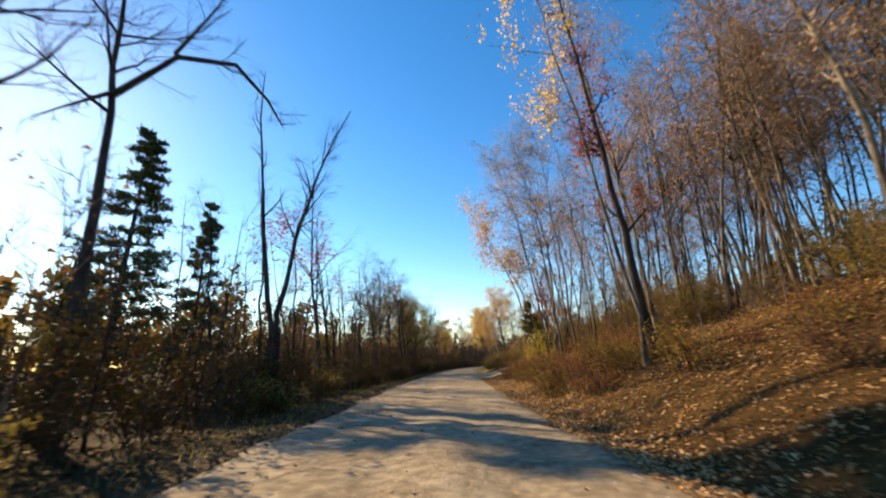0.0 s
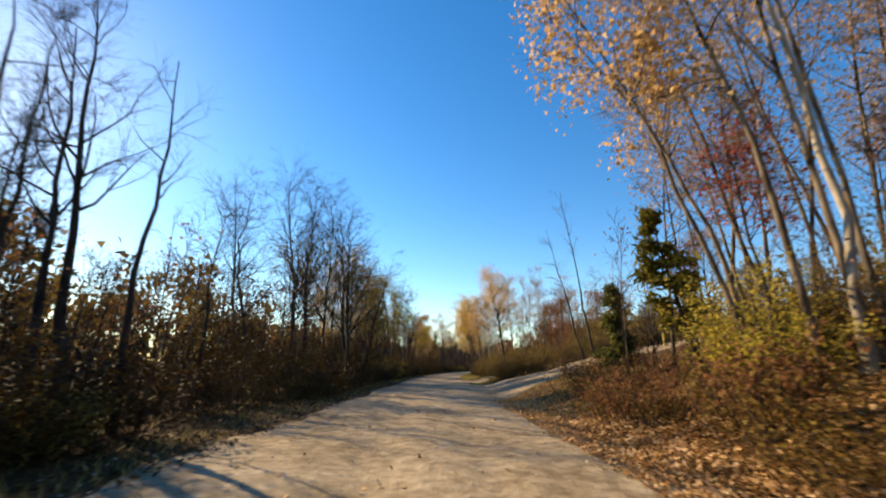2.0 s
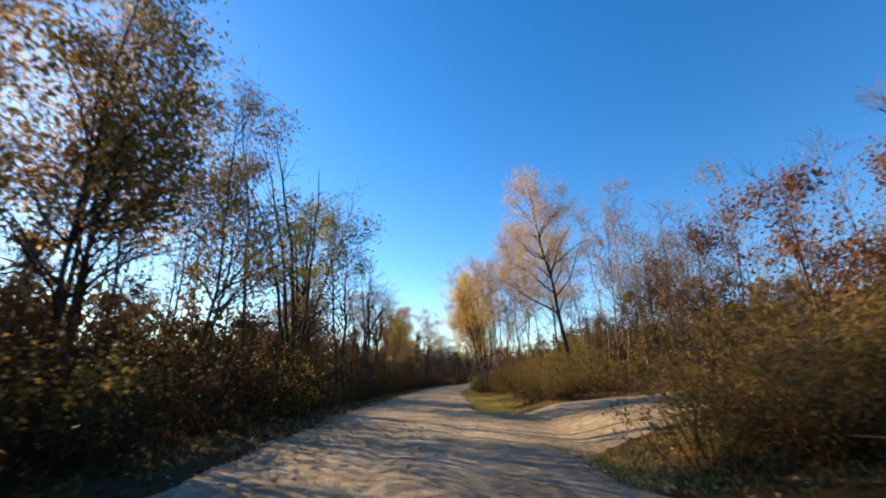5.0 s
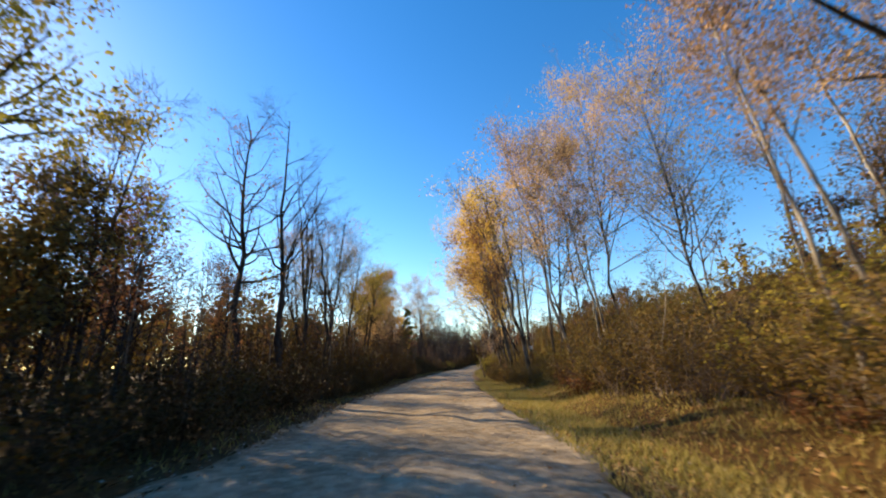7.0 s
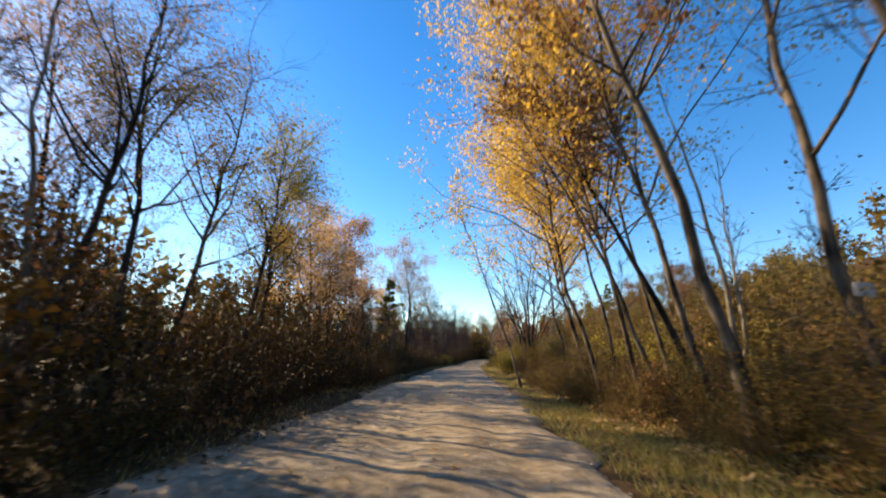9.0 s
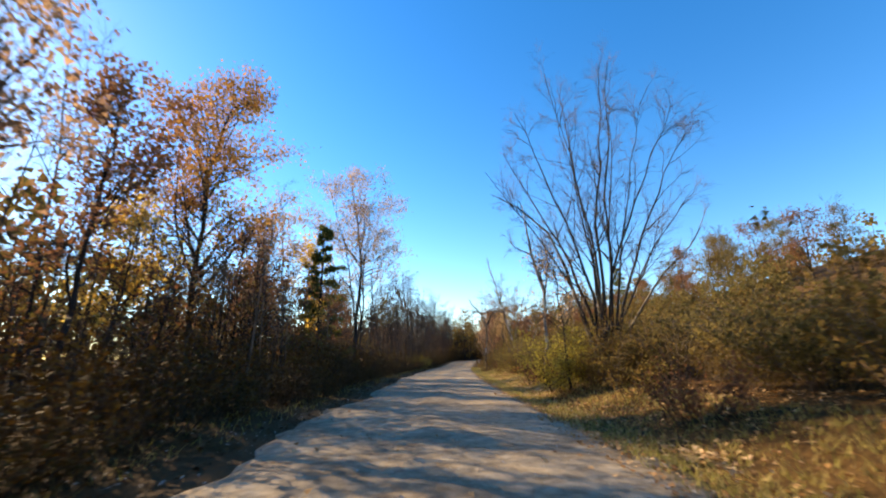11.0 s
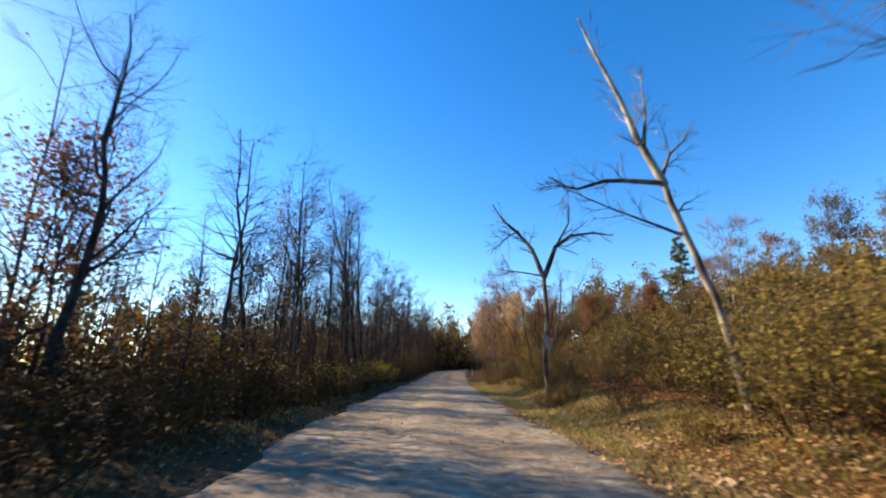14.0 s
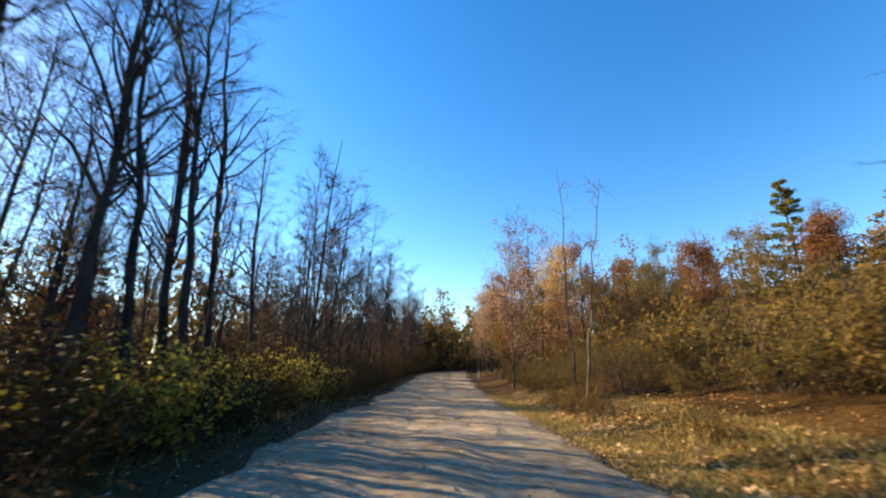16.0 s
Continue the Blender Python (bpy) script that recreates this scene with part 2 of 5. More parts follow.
def spot(s, u, z=None):
    c, h = centre(s)
    x, y = c.x + u * math.cos(h), c.y - u * math.sin(h)
    return Vector((x, y, height(s, u) if z is None else z))


# ---- mesh tools ----
def mesh_of(name, verts, quads=None, tris=None, mat=None, soft=True):
    me = bpy.data.meshes.new(name)
    parts = [np.asarray(a, dtype=np.int32) for a in (quads, tris) if a is not None and len(a)]
    total = np.concatenate([a.ravel() for a in parts])
    sizes = np.concatenate([np.full(len(a), a.shape[1], dtype=np.int32) for a in parts])
    me.vertices.add(len(verts))
    me.vertices.foreach_set("co", np.asarray(verts, dtype=np.float32).ravel())
    me.loops.add(len(total))
    me.loops.foreach_set("vertex_index", total)
    me.polygons.add(len(sizes))
    me.polygons.foreach_set("loop_start", np.concatenate([[0], np.cumsum(sizes)[:-1]]).astype(np.int32))
    me.polygons.foreach_set("use_smooth", np.full(len(sizes), soft))
    me.update(calc_edges=True)
    if mat:
        me.materials.append(mat)
    return me


def part(name, me, parent, label=""):
    ob = new(name, me)
    ob.parent = parent
    return tagged(ob, label)


def unit(v):
    return v / (np.linalg.norm(v, axis=-1, keepdims=True) + 1e-9)


def shoots(rng, start, way, length, n, wobble, lift):
    """Polylines that wander off from start along way: array (N, n, 3)."""
    pts = [start]
    d = unit(way)
    step = (length / (n - 1))[:, None]
    for i in range(n - 1):
        d = unit(d + rng.normal(0, wobble, d.shape) + np.array([0, 0, lift]))
        pts.append(pts[-1] + d * step)
    return np.stack(pts, 1)


def offshoots(rng, pts, rad, count, low, high, spread, ratio, length):
    """Starts, ways, lengths and radii of shoots that leave given polylines."""
    N, n, _ = pts.shape
    f = rng.uniform(low, high, (N, count)) * (n - 1)
    i = np.minimum(f.astype(int), n - 2)
    k = (f - i)[..., None]
    rows = np.arange(N)[:, None]
    a, b = pts[rows, i], pts[rows, i + 1]
    start = a + (b - a) * k
    along = unit(b - a)
    side = unit(np.cross(along, rng.normal(0, 1, along.shape)))
    ang = rng.uniform(spread[0], spread[1], (N, count))[..., None]
    way = along * np.cos(ang) + side * np.sin(ang)
    frac = f / (n - 1)
    ln = length[:, None] * ratio * (1.15 - 0.6 * frac) * rng.uniform(0.6, 1.2, (N, count))
    r = (rad[rows, i] * 0.55)
    return start.reshape(-1, 3), way.reshape(-1, 3), ln.ravel(), r.ravel()


def tubes(groups):
    """One mesh's worth of tapering tubes. groups: (pts (N,n,3), rad (N,n), sides)."""
    vs, qs, base = [], [], 0
    for pts, rad, k in groups:
        N, n, _ = pts.shape
        t = np.empty_like(pts)
        t[:, 1:-1] = pts[:, 2:] - pts[:, :-2]
        t[:, 0] = pts[:, 1] - pts[:, 0]
        t[:, -1] = pts[:, -1] - pts[:, -2]
        t = unit(t)
        ref = np.where(np.abs(t[..., :1]) < 0.8, np.array([1.0, 0, 0]), np.array([0, 1.0, 0]))
        e1 = unit(np.cross(t, ref))
        e2 = np.cross(t, e1)
        a = np.arange(k) * 2 * np.pi / k
        ring = e1[:, :, None] * np.cos(a)[:, None] + e2[:, :, None] * np.sin(a)[:, None]
        v = pts[:, :, None] + ring * rad[:, :, None, None]
        idx = base + np.arange(N * n * k).reshape(N, n, k)
        nxt = np.roll(idx, -1, 2)
        q = np.stack([idx[:, :-1], nxt[:, :-1], nxt[:, 1:], idx[:, 1:]], -1)
        if k == 2:
            q = q[:, :, :1]
        vs.append(v.reshape(-1, 3))
        qs.append(q.reshape(-1, 4))
        base += N * n * k
    return np.concatenate(vs), np.concatenate(qs)


def blades(rng, at, size, droop=0.0, narrow=0.6, three=False):
    """Small folded leaves, one at each point."""
    N = len(at)
    a = unit(rng.normal(0, 1, (N, 3)) + np.array([0, 0, -droop]))
    b = unit(np.cross(a, rng.normal(0, 1, (N, 3))))
    c = np.cross(a, b)
    s = (size * rng.uniform(0.6, 1.3, N))[:, None]
    v = np.stack([at - a * s * 0.5, at + b * s * 0.5 * narrow + c * s * 0.12, at + a * s * 0.5, at - b * s * 0.5 * narrow + c * s * 0.12], 1)
    if three:
        w = s * narrow / 0.6
        v = np.stack([at - a * s * 0.5 - b * w * 0.35, at + a * s * 0.1 + b * w * 0.55, at + a * s * 0.6 - b * w * 0.3], 1)
    q = np.arange(v.shape[0] * v.shape[1]).reshape(v.shape[:2])
    return v.reshape(-1, 3), q


def taper(r, n, end=0.25, power=1.0):
    k = np.linspace(0, 1, n) ** power
    return r[:, None] * (1 - k * (1 - end))


def trunk_line(rng, h, lean, n=12, bow=0.0, crook=0.012, kink=None):
    """A stem from the ground to h, its top moved sideways by lean, bowed between."""
    k = np.linspace(0, 1, n)
    lean = np.asarray(lean, dtype=float)
    w = rng.normal(0, crook * h, (n, 2)).cumsum(0) * 0.35
    w -= w[0] + (w[-1] - w[0]) * k[:, None]
    p = np.zeros((n, 3))
    p[:, :2] = lean * k[:, None] + bow * lean * (k * (1 - k))[:, None] * 2 + w
    p[:, 2] = h * k
    p[0, 2] = -0.3
    return p


def tree_meshes(seed, h, lean=(0, 0), r=0.14, stems=None, bow=0.0, first=0.4, limbs=12, limb=0.30, angle=(0.6, 1.15), lift=0.08,
                subs=6, twigs=8, twig=1.2, leaves=0, leaf=0.19, leaf_zone=(0.35, 1.0), bark_mat=None, twig_mat=None, leaf_mat=None, crook=0.02, end=0.12, top=0.98, lite=False):
    """Trunk, branches and crown of one broadleaf tree as meshes; stems: (lean x, lean y, height share, radius share) for each stem."""
    rng = np.random.default_rng(seed)
    if leaves > 900 and not lite:
        subs, twigs = min(subs, 5), min(twigs, 5)
    lines, rads = [], []
    for lx, ly, hs, rs in stems or [(0, 0, 1, 1)]:
        steps = 7 if lite else 12
        p = trunk_line(rng, h * hs, (lean[0] + lx, lean[1] + ly), steps, bow, crook)
        lines.append(p)
        rad = (0.75 if bark_mat in (BARK_GREY, BARK_PALE) else 0.95) * r * rs * (1 - (1 - end) * np.linspace(0, 1, steps) ** 0.8)
        rad[0] *= 1.35
        rads.append(rad)
    T, R = np.stack(lines), np.stack(rads)
    N = len(T)
    per = max(2, int(limbs * 1.25) // N)
    st, wy, ln, rr = offshoots(rng, T, R, per, first, top, angle, limb, np.full(N, h))
    L1 = shoots(rng, st, wy + np.array([0, 0, 0.15]), ln, 3 if lite else 6, 0.16, lift)
    R1 = taper(np.maximum(rr, 0.016), L1.shape[1], 0.22)
    st, wy, l2, rr = offshoots(rng, L1, R1, subs + (0 if lite else 1), 0.2, 1.0, (0.45, 1.0), 0.56, ln)
    L2 = shoots(rng, st, wy, np.maximum(l2, 0.5), 3 if lite else 4, 0.18, lift)
    R2 = taper(np.maximum(rr * 0.85, 0.007), L2.shape[1], 0.3)
    groups = [(L2, R2, 2)]
    tip = L2
    if twigs:
        st, wy, l3, rr = offshoots(rng, L2, R2, twigs if lite or twigs < 4 else int(twigs * 1.3), 0.15, 1.0, (0.35, 0.9), 0.6, np.full(len(L2), twig))
        L3 = shoots(rng, st, wy, l3, 2, 0.15, lift)
        groups.append((L3, taper(np.maximum(rr * 0.55, 0.0065 if lite else 0.0045), L3.shape[1], 0.4), 2))
        tip = L3
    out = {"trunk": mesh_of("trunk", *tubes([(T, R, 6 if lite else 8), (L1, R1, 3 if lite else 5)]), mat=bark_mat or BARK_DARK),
           "branchwork": mesh_of("branchwork", *tubes(groups), mat=twig_mat or TWIG)}
    if leaves:
        flat = tip.reshape(-1, 3)
        zs = flat[:, 2] / h
        flat = flat[(zs > leaf_zone[0]) & (zs < leaf_zone[1])]
        if len(flat):
            count = leaves if lite else int(leaves * 1.6)
            at = flat[rng.integers(0, len(flat), count)] + rng.normal(0, 0.22, (count, 3))
            v, q = blades(rng, at, leaf * (1.0 if lite else 0.74), 0.4, three=True)
            out["crown"] = mesh_of("crown", v, q, mat=leaf_mat or ORANGE, soft=False)
    return out


def pine_meshes(seed, h, r=0.16, wide=0.26, first=0.15, whorls=16, gaps=0.2, lean=(0, 0), density=1.0, needles=None):
    rng = np.random.default_rng(seed)
    T = trunk_line(rng, h, lean, 10, 0, 0.006)[None]
    R = (r * (1 - 0.9 * np.linspace(0, 1, 10)))[None]
    st, wy, ln = [], [], []
    for i in range(whorls):
        for j in range(7):
            if rng.random() < gaps:
                continue
            f = min(0.98, first + (0.97 - first) * (i + rng.uniform(-0.45, 0.45)) / (whorls - 1))
            p = np.array([np.interp(f * h, T[0, :, 2], T[0, :, c]) for c in (0, 1)] + [f * h])
            reach = wide * h * min(1.0, 1.12 - f) * rng.uniform(0.7, 1.2)
            a = rng.uniform(0, 6.283)
            st.append(p)
            wy.append((math.cos(a), math.sin(a), rng.uniform(-0.15, 0.25)))
            ln.append(reach * rng.uniform(0.6, 1.1))
    st, wy, ln = np.array(st), np.array(wy, dtype=float), np.array(ln)
    L1 = shoots(rng, st, wy, ln, 5, 0.06, 0.02)
    R1 = taper(np.clip(ln * 0.014, 0.012, 0.06), 5, 0.25)
    s2, w2, l2, r2 = offshoots(rng, L1, R1, 8, 0.2, 1.0, (0.5, 1.1), 0.36, ln)
    L2 = shoots(rng, s2, w2 * np.array([1, 1, 0.35]), l2, 3, 0.08, 0.03)
    n = int(12 * density)
    k = rng.uniform(0.15, 1.0, (len(L2), n))[..., None] * 2
    i = np.minimum(k.astype(int), 1)
    rows = np.arange(len(L2))[:, None]
    at = L2[rows, i[..., 0]] + (L2[rows, i[..., 0] + 1] - L2[rows, i[..., 0]]) * (k - i)
    at = at.reshape(-1, 3) + rng.normal(0, 0.10, (len(L2) * n, 3))
    k = rng.uniform(0.3, 1.0, (len(L1), 14)) * 4
    i = np.minimum(k.astype(int), 3)
    rows = np.arange(len(L1))[:, None]
    on = L1[rows, i] + (L1[rows, i + 1] - L1[rows, i]) * (k - i)[..., None]
    at = np.concatenate([at, on.reshape(-1, 3) + rng.normal(0, 0.12, (len(L1) * 14, 3))])
    v, q = blades(rng, at, 0.30, -0.2, 0.2, three=True)
    return {"trunk": mesh_of("trunk", *tubes([(T, R, 8)]), mat=BARK_DARK),
            "branchwork": mesh_of("branchwork", *tubes([(L1, R1, 4), (L2, taper(np.maximum(r2, 0.008), 3, 0.4), 3)]), mat=BARK_DARK),
            "crown": mesh_of("crown", v, q, mat=needles or NEEDLE, soft=False)}


def shrub_meshes(seed, h=2.4, wide=1.5, stems=34, leaves=600, leaf=0.13, leaf_mat=None, twig_mat=None, low=0.1, subs=7, three=False):
    rng = np.random.default_rng(seed)
    a = rng.uniform(0, 6.283, stems)
    st = np.stack([np.cos(a), np.sin(a), np.zeros(stems)], 1) * (rng.uniform(0, 0.45, stems) * wide)[:, None]
    st[:, 2] = -0.1
    tilt = rng.uniform(0.1, 0.75, stems)
    wy = np.stack([np.cos(a) * tilt, np.sin(a) * tilt, np.ones(stems)], 1)
    ln = h * rng.uniform(0.55, 1.15, stems)
    L1 = shoots(rng, st, wy, ln, 4, 0.14, -0.08)
    R1 = taper(np.full(stems, 0.014), 4, 0.35)
    s2, w2, l2, r2 = offshoots(rng, L1, R1, subs, 0.2, 1.0, (0.4, 1.1), 0.38, ln)
    L2 = shoots(rng, s2, w2, l2, 2, 0.15, 0.0)
    out = {"stemwork": mesh_of("stemwork", *tubes([(L1, R1, 3), (L2, taper(np.maximum(r2, 0.006), 2, 0.4), 2)]), mat=twig_mat or STEM)}
    if leaves:
        flat = np.concatenate([L2.reshape(-1, 3), L1[:, 2:].reshape(-1, 3)])
        flat = flat[flat[:, 2] > low * h]
        at = flat[rng.integers(0, len(flat), leaves)] + rng.normal(0, 0.1, (leaves, 3))
        v, q = blades(rng, at, leaf, 0.3, three=three)
        out["foliage"] = mesh_of("foliage", v, q, mat=leaf_mat or BRUSH, soft=False)
    return out


def thing(name, meshes, where, label, category, group="", turn=0.0):
    ob = new(name)
    ob.location = where
    ob.rotation_euler = (0, 0, turn)
    for key, me in meshes.items():
        o = part(key, me, ob)
        if key != "trunk":
            tagged(o, kind="stuff")
    return tagged(ob, label, category, group)


def tree(s, u, h, lean=0.0, label="", name="bare_tree", seed=None, away=0.0, group="", **kw):
    """A broadleaf tree at (s, u); h: height of its top over the ground there; lean: metres to the right at the top."""
    c, hd = centre(s)
    lx = lean * math.cos(hd) + away * math.sin(hd)
    ly = -lean * math.sin(hd) + away * math.cos(hd)
    if kw.get("stems"):
        kw["stems"] = [(a * math.cos(hd) + b * math.sin(hd), -a * math.sin(hd) + b * math.cos(hd), x, y) for a, b, x, y in kw["stems"]]
    sd = seed if seed is not None else int(s * 37 + (u + 50) * 101)
    return thing(name, tree_meshes(sd, h, (lx, ly), **kw), spot(s, u), label, "tree", group)


# ---- ground and roads ----
def sheet(name, ss, us, mat, zf):
    verts = [(*spot(s, u, 0).xy, zf(s, u)) for s in ss for u in us]
    n, m = len(ss), len(us)
    idx = np.arange(n * m).reshape(n, m)
    q = np.stack([idx[:-1, :-1], idx[:-1, 1:], idx[1:, 1:], idx[1:, :-1]], -1).reshape(-1, 4)
    return new(name, mesh_of(name, verts, q, mat=mat))


ss = [-1500, -700, -300, -140, -80, -50] + list(np.arange(-30, 250, 1.0)) + [254, 260, 268, 278, 290, 305, 325, 350, 380, 430, 520, 700, 1000]
us = [-900, -500, -260, -140, -90, -60, -45, -35, -28, -22, -18, -15, -13, -11] + list(np.arange(-9.5, 16, 0.5)) + [17.5, 19, 21, 24, 28, 33, 40, 48, 60, 90, 150, 260]
tagged(sheet("ground", ss, us, GROUND, height), "brown soil under fallen leaves and dry grass", "ground", kind="structure")


def road_edge(s, side):
    n = noise.noise(Vector((s * 0.16, side * 7.0, 1.3))) * 0.8 + noise.noise(Vector((s * 0.7, side * 3.0, 4.3))) * 0.3 + noise.noise(Vector((s * 2.1, side * 5.0, 7.3))) * 0.28
    narrow = 0.85 * smooth(66, 78, s) * (1 - smooth(104, 120, s))
    left = 3.7 + 0.5 * smooth(60, 72, s) * (1 - smooth(96, 118, s)) - 0.35 * smooth(118, 135, s)
    return (3.45 - narrow if side > 0 else left) + n


def road_z(s, k, u):
    rut = -0.05 * (math.exp(-((u - 0.95) / 0.3) ** 2) + math.exp(-((u + 0.85) / 0.3) ** 2))
    bumps = 0.03 * noise.noise(Vector((s * 0.8, u * 1.2, 2.0))) + 0.05 * noise.noise(Vector((s * 0.2, u * 0.4, 5.0)))
    far = smooth(200, 236, s) * 0.9 + max(0, s - 236) * 0.012
    return 0.02 + 0.05 * (1 - abs(k)) + rut + bumps + far - 0.10 * smooth(0.93, 1.0, abs(k))


def strip(name, along, across, where, mat):
    verts = [where(a, k) for a in along for k in across]
    n, m = len(along), len(across)
    idx = np.arange(n * m).reshape(n, m)
    q = np.stack([idx[:-1, :-1], idx[:-1, 1:], idx[1:, 1:], idx[1:, :-1]], -1).reshape(-1, 4)
    return new(name, mesh_of(name, verts, q, mat=mat))


def on_road(s, k):
    u = k * road_edge(s, 1 if k > 0 else -1)
    return (*spot(s, u, 0).xy, road_z(s, k, u))


across = np.linspace(-1, 1, 25)
tagged(strip("road", [-200, -100, -60] + list(np.arange(-30, 250, 0.5)) + list(np.arange(251, 380, 4.0)), across, on_road, ROAD),
       "pale gravel dirt road with worn wheel tracks", "road", kind="structure")


def on_side_road(d, k):
    """The track that climbs off to the right."""
    near, far = track_edges(d)
    wob = 0.35 * noise.noise(Vector((d * 0.35, k * 2, 0))) * abs(k)
    s = near + (far - near) * (k + 1) / 2 + wob
    u = 1.8 + d
    return (*spot(s, u, 0).xy, max(height(s, u), -0.02) + 0.05 - 0.14 * smooth(0.92, 1.0, abs(k)))


tagged(strip("side_road", list(np.arange(0, 46, 0.6)), np.linspace(-1, 1, 25), on_side_road, TRACK),
       "gravel side track climbing up the slope", "road", kind="structure")


def on_pull_off(d, k):
    """A worn patch of bare dirt beside the road."""
    s = 68.6 + k * (5.4 * math.exp(-(d / 7.6) ** 4) + 0.4) + 0.3 * noise.noise(Vector((d, k * 2, 8)))
    u = 2.2 + d
    return (*spot(s, u, 0).xy, max(height(s, u), -0.02) + 0.05 - 0.14 * max(smooth(0.9, 1.0, abs(k)), smooth(8.0, 8.8, d)))


def in_pull_off(s, u):
    return 63 < s < 74.2 and 2.5 < u < 9.8


tagged(strip("pull_off", list(np.arange(0, 9, 0.4)), np.linspace(-1, 1, 17), on_pull_off, TRACK), "worn patch of pale bare dirt beside the road", "road", kind="structure")

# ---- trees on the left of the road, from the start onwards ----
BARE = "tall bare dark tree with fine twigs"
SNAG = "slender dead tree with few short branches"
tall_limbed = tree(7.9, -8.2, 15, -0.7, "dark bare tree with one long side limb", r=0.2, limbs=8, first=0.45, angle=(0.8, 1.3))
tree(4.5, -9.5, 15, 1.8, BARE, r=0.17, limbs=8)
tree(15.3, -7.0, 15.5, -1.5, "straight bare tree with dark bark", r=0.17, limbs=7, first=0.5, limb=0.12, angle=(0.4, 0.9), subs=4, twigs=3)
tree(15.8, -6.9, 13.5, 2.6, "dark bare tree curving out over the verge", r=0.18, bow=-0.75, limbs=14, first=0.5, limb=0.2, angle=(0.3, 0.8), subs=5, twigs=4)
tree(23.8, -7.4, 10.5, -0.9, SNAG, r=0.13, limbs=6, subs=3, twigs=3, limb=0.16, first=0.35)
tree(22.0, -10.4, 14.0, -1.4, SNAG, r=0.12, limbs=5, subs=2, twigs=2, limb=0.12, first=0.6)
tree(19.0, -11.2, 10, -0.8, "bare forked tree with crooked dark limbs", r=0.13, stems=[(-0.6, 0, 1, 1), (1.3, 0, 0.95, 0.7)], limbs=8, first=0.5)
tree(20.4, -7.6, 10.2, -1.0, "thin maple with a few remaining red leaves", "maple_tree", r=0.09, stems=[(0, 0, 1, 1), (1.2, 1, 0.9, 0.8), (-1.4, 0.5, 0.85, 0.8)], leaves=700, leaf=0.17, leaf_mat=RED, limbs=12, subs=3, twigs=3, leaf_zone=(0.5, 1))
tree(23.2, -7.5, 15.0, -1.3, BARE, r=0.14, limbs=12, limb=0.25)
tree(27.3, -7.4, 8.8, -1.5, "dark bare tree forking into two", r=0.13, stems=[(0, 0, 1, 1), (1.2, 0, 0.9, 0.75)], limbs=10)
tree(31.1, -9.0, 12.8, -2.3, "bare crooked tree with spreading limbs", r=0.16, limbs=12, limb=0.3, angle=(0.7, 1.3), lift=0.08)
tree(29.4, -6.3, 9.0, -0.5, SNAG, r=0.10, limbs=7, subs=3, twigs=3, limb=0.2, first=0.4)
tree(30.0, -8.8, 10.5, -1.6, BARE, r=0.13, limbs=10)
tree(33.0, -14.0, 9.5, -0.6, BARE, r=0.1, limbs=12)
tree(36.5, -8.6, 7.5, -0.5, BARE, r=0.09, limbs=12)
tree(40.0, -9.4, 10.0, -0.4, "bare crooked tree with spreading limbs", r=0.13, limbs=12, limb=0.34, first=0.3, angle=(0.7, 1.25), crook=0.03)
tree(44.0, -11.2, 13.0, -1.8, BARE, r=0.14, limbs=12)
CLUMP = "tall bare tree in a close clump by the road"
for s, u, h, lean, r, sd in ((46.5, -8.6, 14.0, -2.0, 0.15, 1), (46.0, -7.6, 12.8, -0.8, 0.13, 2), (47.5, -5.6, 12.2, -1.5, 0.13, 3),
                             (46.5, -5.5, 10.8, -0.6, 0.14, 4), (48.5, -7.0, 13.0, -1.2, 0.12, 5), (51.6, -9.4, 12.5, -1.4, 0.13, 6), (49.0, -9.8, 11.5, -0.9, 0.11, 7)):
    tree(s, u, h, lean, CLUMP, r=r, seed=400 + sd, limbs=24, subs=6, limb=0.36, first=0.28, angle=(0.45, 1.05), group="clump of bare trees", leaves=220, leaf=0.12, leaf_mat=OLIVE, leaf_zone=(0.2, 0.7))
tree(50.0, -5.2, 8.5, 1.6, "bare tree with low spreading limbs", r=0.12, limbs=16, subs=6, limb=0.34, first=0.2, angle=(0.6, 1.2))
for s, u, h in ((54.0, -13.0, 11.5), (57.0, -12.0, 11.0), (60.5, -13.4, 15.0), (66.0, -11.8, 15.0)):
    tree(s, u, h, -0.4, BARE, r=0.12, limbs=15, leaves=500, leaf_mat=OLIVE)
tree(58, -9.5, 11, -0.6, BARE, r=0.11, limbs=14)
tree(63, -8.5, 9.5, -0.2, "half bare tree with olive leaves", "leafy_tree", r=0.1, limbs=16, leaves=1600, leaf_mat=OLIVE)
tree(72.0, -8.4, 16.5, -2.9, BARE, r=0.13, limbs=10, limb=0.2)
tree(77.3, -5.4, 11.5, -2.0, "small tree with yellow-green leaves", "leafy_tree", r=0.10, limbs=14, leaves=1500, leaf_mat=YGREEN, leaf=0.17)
for s, u, h, m in ((57.5, -7.8, 10.5, OLIVE), (61.0, -7.2, 11.5, MOSS), (64.0, -9.6, 14.5, ORANGE), (66.5, -7.4, 11.5, MOSS), (69.0, -8.2, 10.5, OLIVE), (59.5, -9.8, 11.5, ORANGE), (84.6, -12.6, 6.6, RUSSET), (87.0, -11.6, 7.6, HALF_SHADE), (90.2, -12.6, 8.4, RUSSET), (81.6, -13.4, 5.2, HALF_SHADE)):
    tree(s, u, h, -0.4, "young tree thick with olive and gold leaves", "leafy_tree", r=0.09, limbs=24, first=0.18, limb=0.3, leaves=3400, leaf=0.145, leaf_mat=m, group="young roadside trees")
